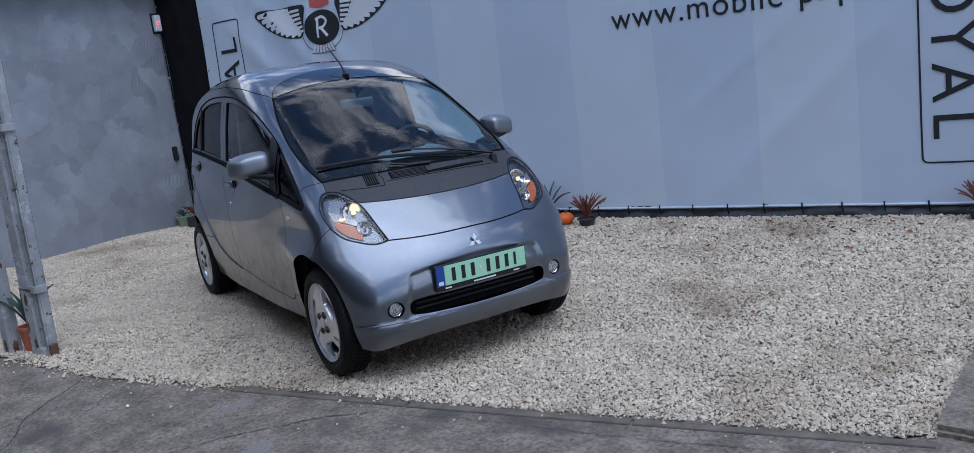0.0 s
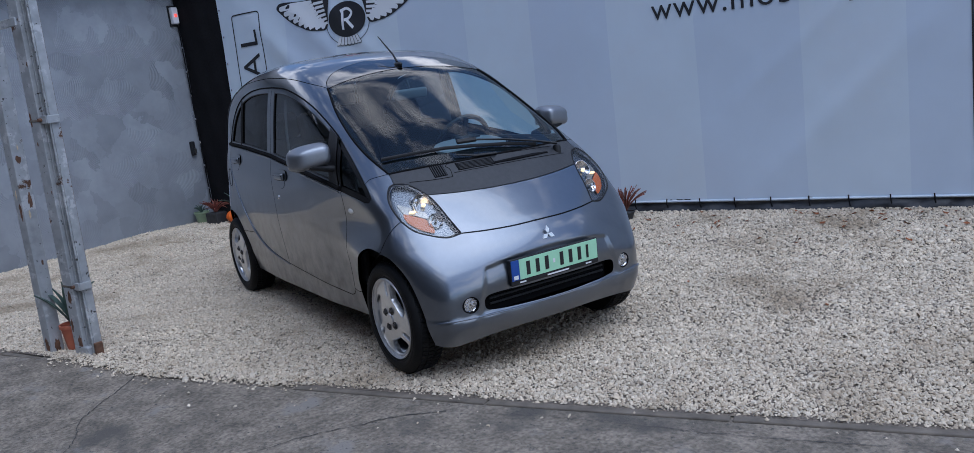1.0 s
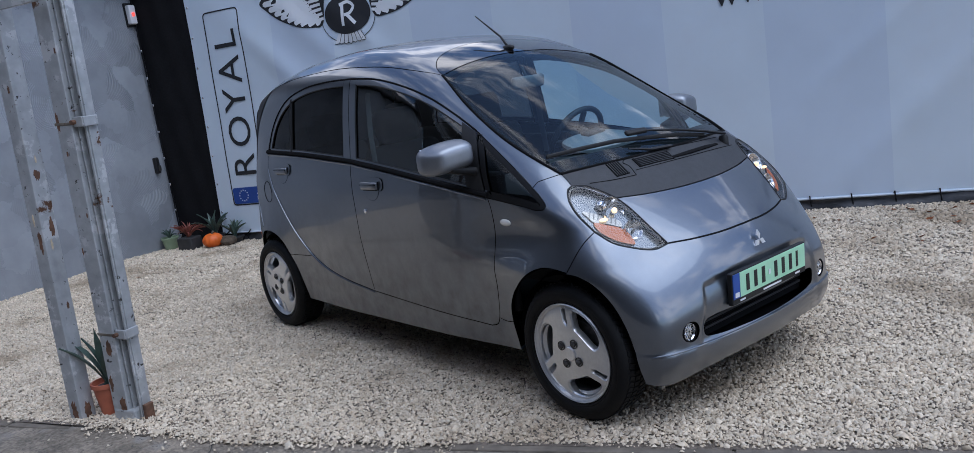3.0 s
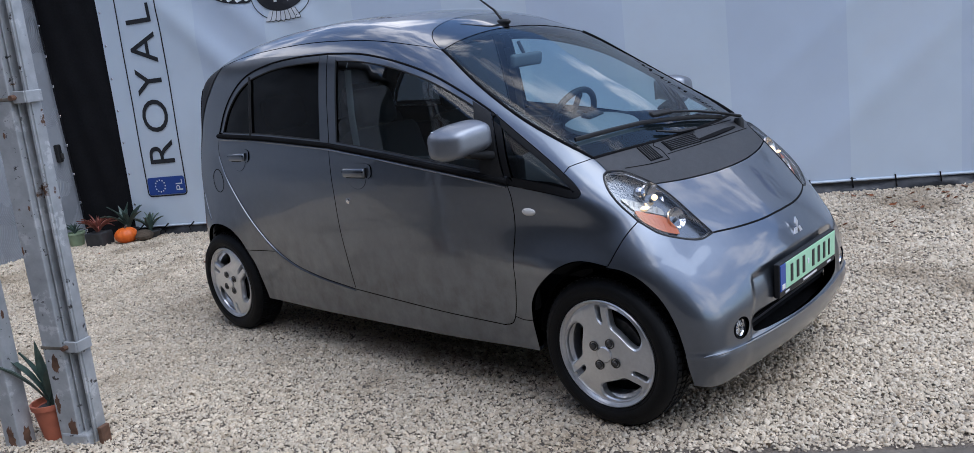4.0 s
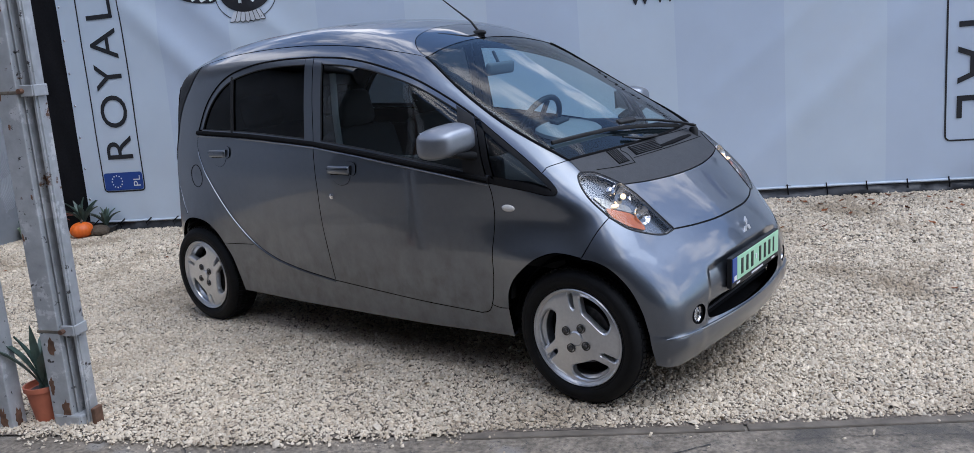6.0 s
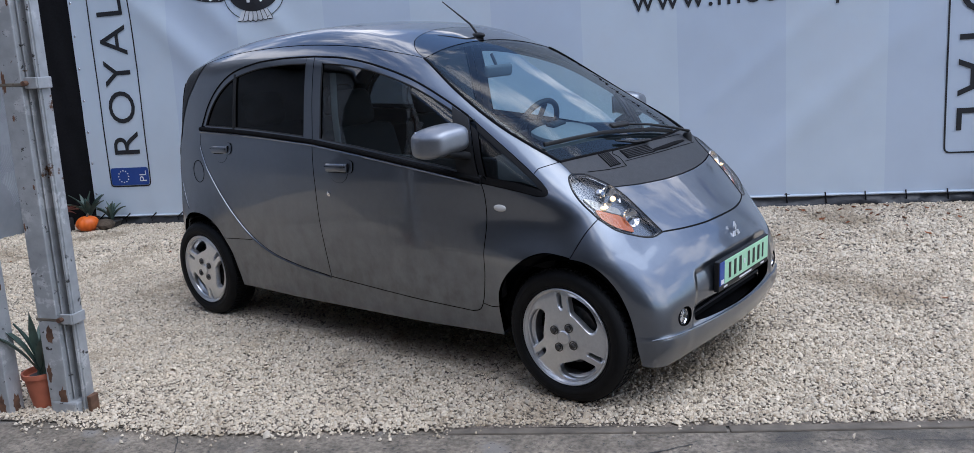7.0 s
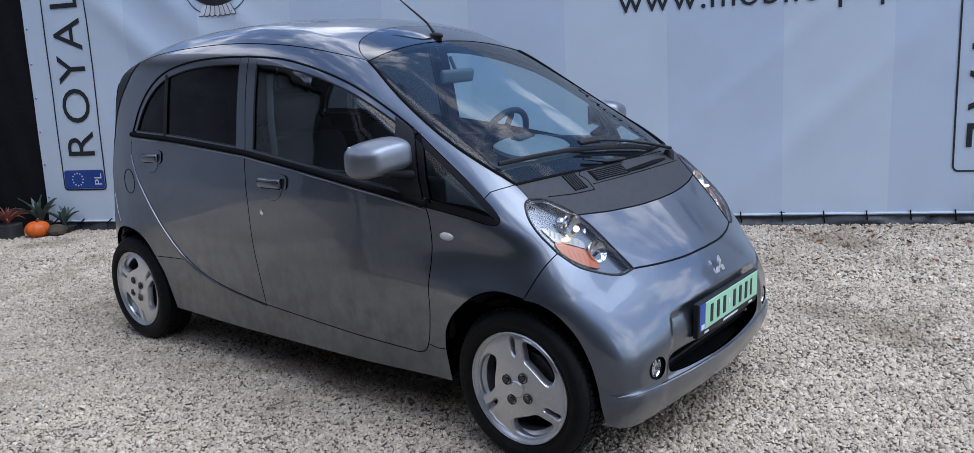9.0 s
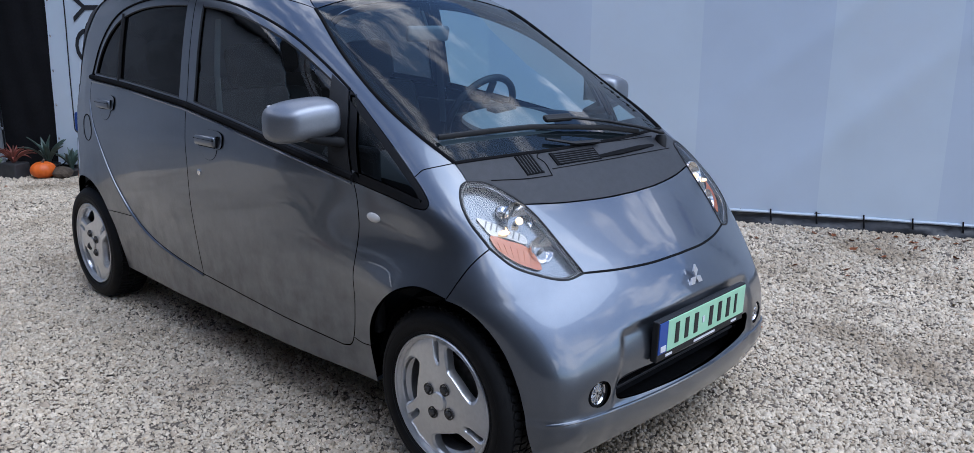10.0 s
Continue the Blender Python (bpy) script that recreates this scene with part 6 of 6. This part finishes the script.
sv, sf = [], []
cu_ = np.arange(-4.3, BR, .04)
for j in range(5):
    for i, u in enumerate(cu_):
        sv.append((u, BANNER_N + .01 - .035 * (j < 2) - .030 * noise.noise((u * 4, j * 1.3, 1)) - .022 * noise.noise((u * 14, j, 5)), .03 + j * .028))
for j in range(4):
    for i in range(len(cu_) - 1):
        k = j * len(cu_) + i
        sf.append((k, k + 1, k + len(cu_) + 1, k + len(cu_)))
put("sheet", mesh_of("sheet", sv, sf, material("black_film", (.032, .033, .036), .3, vary=.3, scale=20, bump=.002, bump_scale=40), True), skirt)

# alarm box and lock on the wall
lockm = thing("wall_lock", "black lock box on the plastered wall", "lock", m=YARD)
part("body", box((.045, .055, .17), (WALL_U + .022, 2.30, .93), .012), black_plastic, lockm)
part("knob", box((.02, .03, .06), (WALL_U + .05, 2.31, .90), .008), dark_metal, lockm)
al = thing("alarm_siren", "small white alarm siren with a red light", "alarm", m=YARD)
part("case", box((.07, .085, .19), (WALL_U + .035, 2.375, 2.48), .012), white_ink, al)
part("bracket", box((.05, .12, .24), (WALL_U + .0, 2.385, 2.48), .01), black_plastic, al)
part("light", box((.02, .03, .035), (WALL_U + .07, 2.375, 2.48), .006), emitter("red_indicator", (1, .05, .03), 2.0), al)

# ---------------------------------------------------------------- gate posts


def post_thing(name, label):
    return thing(name, label, "post", group="gate posts")


clamp_steel = material("dirty_steel", (.17, .15, .12), .8, .2, vary=.3, scale=30, spots=[((.10, .055, .03), 20.0, .55, .1)])
LEAN = pose(0, 0, 0, 0, 2.9, 0)
pl = post_thing("steel_post", "slim peeling grey steel gate post with rust patches")
pl.matrix_world = Matrix(YARD) @ pose(-1.56, -1.55, .03) @ LEAN
part("tube", box((.080, .080, 3.1), (0, 0, 1.55), .005), galvanised, pl)


def flake(owner, face, a, z, w, h, seed, mat):
    """An irregular patch of rust or bare primer, 1.5 mm proud of a post's face."""
    rng_ = random.Random(seed)
    k = 22
    bm = bmesh.new()
    out, core = [], []
    for i in range(k):
        t = 2 * math.pi * i / k
        r = .6 + .5 * rng_.random()
        p, q = a + w * r * math.cos(t), z + h * r * math.sin(t)
        for lst, lift, sh in ((out, -.001, 1.0), (core, .0015, .9)):
            p2, q2 = a + (p - a) * sh, z + (q - z) * sh
            lst.append(bm.verts.new((face[1] + lift, p2, q2) if face[0] == "u" else (p2, face[1] - lift, q2)))
    for i in range(k):
        bm.faces.new((out[i], out[(i + 1) % k], core[(i + 1) % k], core[i]))
    bm.faces.new(core)
    bmesh.ops.recalc_face_normals(bm, faces=bm.faces)
    part("rust_patch", bm, mat, owner)


bare = material("bare_primer", (.62, .52, .36), .8, vary=.2, scale=40)
for i, (f_, a_, z_, w_, h_) in enumerate(((("u", .040), .012, .98, .014, .055), (("n", -.040), .012, .92, .016, .06), (("u", .040), -.008, 1.23, .02, .03), (("n", -.040), -.01, 2.02, .016, .04), (("u", .040), 0, .06, .022, .06), (("n", -.040), 0, .07, .022, .06), (("u", .040), .01, .60, .009, .02), (("n", -.040), .015, 1.62, .008, .02))):
    flake(pl, f_, a_, z_, w_, h_, 10 + i, rusty)
for i, (f_, a_, z_, w_, h_) in enumerate(((("u", .040), -.006, .90, .008, .03), (("n", -.040), -.004, 1.02, .007, .035), (("u", .040), .0, 1.30, .006, .02))):
    flake(pl, f_, a_, z_, w_, h_, 40 + i, bare)
pr = post_thing("steel_post", "peeling grey steel gate post with a channel clamped to it")
pr.matrix_world = Matrix(YARD) @ pose(-1.28, -1.50, .03) @ LEAN @ Matrix.Diagonal((1.14, 1.0, 1.0, 1.0))
part("tube", box((.085, .06, 3.1), (-.02, -.01, 1.55), .004), galvanised, pr)
# Back web takes the dark rust colour to deepen the slot's shade.
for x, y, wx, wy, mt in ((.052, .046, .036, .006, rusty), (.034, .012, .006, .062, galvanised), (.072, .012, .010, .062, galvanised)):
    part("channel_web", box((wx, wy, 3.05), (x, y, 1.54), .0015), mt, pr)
part("channel_lip", box((.012, .006, 3.05), (.077, -.008, 1.54), .0015), galvanised, pr)
for z in (.448, 1.434):
    part("clamp", box((.115, .10, .014), (-.012, .008, z), .003), clamp_steel, pr)
    part("clamp_strap", box((.05, .012, .045), (.062, -.036, z + .006), .003), galvanised, pr)
    part("clamp_strap", box((.008, .075, .045), (.088, .0, z + .006), .003), galvanised, pr)
    part("bolt", lathe([(.010, -.012), (.010, .012), (.001, .013)], 8, "y", at=(.046, -.05, z + .006)), rusty, pr)
for i, (f_, a_, z_, w_, h_) in enumerate(((("n", -.04), -.05, 1.44, .010, .05), (("n", -.04), -.02, .38, .018, .05), (("n", -.04), -.045, .20, .012, .05), (("n", -.04), 0, .10, .02, .05), (("n", -.04), -.03, 1.30, .006, .014), (("n", -.04), .01, 1.02, .005, .012), (("n", -.04), -.055, .85, .005, .02), (("n", -.04), .012, 1.75, .006, .016))):
    flake(pr, f_, a_, z_, w_, h_, 60 + i, rusty)
part("foot", box((.12, .09, .09), (0, 0, .03), .01), galvanised, pr)
part("stub", box((.018, .05, .10), (.10, .0, .05), .004), rusty, pr)
stay = thing("post_tie", "flat steel tie between the two gate posts", "bracket", m=YARD)
part("strap", box((.34, .012, .045), (-1.265, -1.595, 2.005), .003), galvanised, stay)

# ---------------------------------------------------------------- plants, pumpkins, leaves


def blade(length, width, bend, thick=.006):
    """A pointed fleshy leaf that rises along x and bends over."""
    bm = bmesh.new()
    k = 7
    rows_b = []
    for i in range(k + 1):
        t = i / k
        a = radians(62 - bend * t)
        x = length * (t * math.cos(a * .9 + .1) * .8 + .05 * t)
        z = length * t * math.sin(a)
        w = width * (math.sin(math.pi * (.18 + .82 * (1 - t))) if t > .05 else .75) * (1 - t ** 3)
        rows_b.append([bm.verts.new((x, -w / 2, z + .25 * w)), bm.verts.new((x + thick * .4, 0, z - thick)), bm.verts.new((x, w / 2, z + .25 * w)), bm.verts.new((x - thick * .4, 0, z + thick * .2))])
    for a, b in zip(rows_b, rows_b[1:]):
        for j in range(4):
            bm.faces.new((a[j], a[(j + 1) % 4], b[(j + 1) % 4], b[j]))
    bm.faces.new(rows_b[0])
    bmesh.ops.recalc_face_normals(bm, faces=bm.faces)
    return bm


def potted(name, label, at, pot_mat, r, h, leaves, leaf_mat, length, width, bend, seed, pot_shape="round"):
    rng = random.Random(seed)
    t = thing(name, label, "plant", m=Matrix(YARD) @ pose(at[0], at[1], float(rise(at[1], at[0])) + .002))
    if pot_shape == "round":
        part("pot", lathe([(r * .72, 0), (r * .74, .004), (r * .96, h * .86), (r * 1.06, h * .87), (r * 1.06, h), (r * .95, h), (r * .93, h * .85), (.002, h * .85)], 28), pot_mat, t, smooth=True)
    else:
        part("pot", box((r * 2, r * 1.7, h), (0, 0, h / 2), .012), pot_mat, t)
    part("soil", lathe([(r * .9, h * .84), (.002, h * .9)], 18), pot_dark, t)
    for i in range(leaves):
        a = 360 * i / leaves * 1.618 * 2 + rng.uniform(-15, 15)
        inner_ = i / leaves
        L = length * rng.uniform(.75, 1.1) * (1 - .25 * inner_)
        part("leaf", blade(L, width * rng.uniform(.85, 1.15), bend * rng.uniform(.5, 1.2) * (1 - .6 * inner_)), leaf_mat, t, smooth=True, m=pose(0, 0, h * .85, rng.uniform(-8, 8), -30 * inner_, a))
    return t


potted("agave", "blue-green agave in a terracotta pot between the gate posts", (-1.425, -1.475), terracotta, .078, .16, 10, leaf_green, .40, .050, 35, 4)
potted("aloe", "spiky green plant in a pale green pot", (-4.74, 2.18), pot_green, .085, .13, 14, leaf_green, .17, .02, 45, 5)
potted("bromeliad", "reddish rosette plant in a square dark pot", (-4.42, 2.13), pot_dark, .095, .13, 26, leaf_red, .26, .028, 55, 6, "square")
potted("agave", "green agave behind the orange pumpkin", (-4.27, 2.36), pot_dark, .09, .10, 14, leaf_green, .38, .05, 45, 7)
potted("agave", "low green agave beside the orange pumpkin", (-4.06, 2.40), pot_dark, .09, .06, 12, leaf_green, .26, .045, 40, 17)
potted("heather", "reddish dry heather in a low dark bowl by the banner", (.69, 2.20), pot_dark, .078, .065, 90, leaf_red, .27, .007, 26, 8)
potted("agave", "green agave at the foot of the banner", (.22, 2.40), pot_dark, .09, .09, 6, leaf_green, .36, .05, 25, 9)
potted("heather", "dry reddish heather beside the banner lettering", (3.60, 2.36), pot_dark, .085, .07, 70, leaf_red, .27, .008, 30, 10)


def pumpkin(at, r):
    t = thing("pumpkin", "small ribbed orange pumpkin on the gravel", "pumpkin", group="pumpkins", m=Matrix(YARD) @ pose(at[0], at[1], float(rise(at[1], at[0])) + .004))
    bm = bmesh.new()
    bmesh.ops.create_uvsphere(bm, u_segments=60, v_segments=18, radius=1)
    for v in bm.verts:
        a = math.atan2(v.co.y, v.co.x)
        rr = 1 - .06 * abs(math.sin(a * 5)) ** .5 * -1 - .06
        dip = .18 * math.exp(-(math.hypot(v.co.x, v.co.y) / .25) ** 2)
        v.co = Vector((v.co.x * r * rr, v.co.y * r * rr, (v.co.z * (.72) - math.copysign(dip, v.co.z)) * r + r * .68))
    part("fruit", bm, pumpkin_skin, t, smooth=True)
    part("stalk", tube([(0, 0, r * 1.15), (.008, 0, r * 1.4), (.02, .005, r * 1.55)], [.013, .009, .011], 7), timber, t, smooth=True)


pumpkin((-4.165, 2.19), .105)
pumpkin((.465, 2.23), .078)
# Dry brown plant clump, modelled as one rough lump.
bm = bmesh.new()
bmesh.ops.create_icosphere(bm, subdivisions=2, radius=.085)
for v in bm.verts:
    v.co *= 1 + .22 * noise.noise(v.co * 14)
    v.co.z = v.co.z * .65
rk = part("rock", bm, material("brown_rock", (.075, .056, .038), .9, vary=.3, scale=15, bump=.004), None, m=Matrix(YARD) @ pose(-4.03, 2.26, float(rise(2.26, -4.03)) + .05))
tagged(rk, "rough dry brown clump beside the pumpkin, modelled as a stone-like lump", "rock")
lv = bmesh.new()
pts_l = [(-.03, 0, 0), (-.012, .014, .006), (.012, .012, .003), (.032, 0, .010), (.012, -.013, .002), (-.012, -.015, .008)]
vs = [lv.verts.new(p) for p in pts_l]
mid_ = lv.verts.new((0, 0, -.002))
for i in range(6):
    lv.faces.new((vs[i], vs[(i + 1) % 6], mid_))
leaf_me = bpy.data.meshes.new("fallen_leaf")
lv.to_mesh(leaf_me)
lv.free()
leaf_me.materials.append(dry_leaf)
rng = random.Random(11)
for i in range(78):
    u = rng.uniform(.6, 4.2) if i < 62 else rng.uniform(-4.2, 3.0)
    n = 2.40 - abs(rng.gauss(0, .45 if i < 62 else 1.2))
    if n < -1.0:
        continue
    o = put("fallen_leaf", leaf_me, m=Matrix(YARD) @ pose(u, n, float(rise(n, u)) + .012, rng.uniform(-25, 25), rng.uniform(-25, 25), rng.uniform(0, 360)) @ Matrix.Diagonal((*[rng.uniform(.5, 1.05)] * 3, 1)))
    tagged(o, "dry brown fallen leaf on the gravel", "leaf", group="fallen leaves")
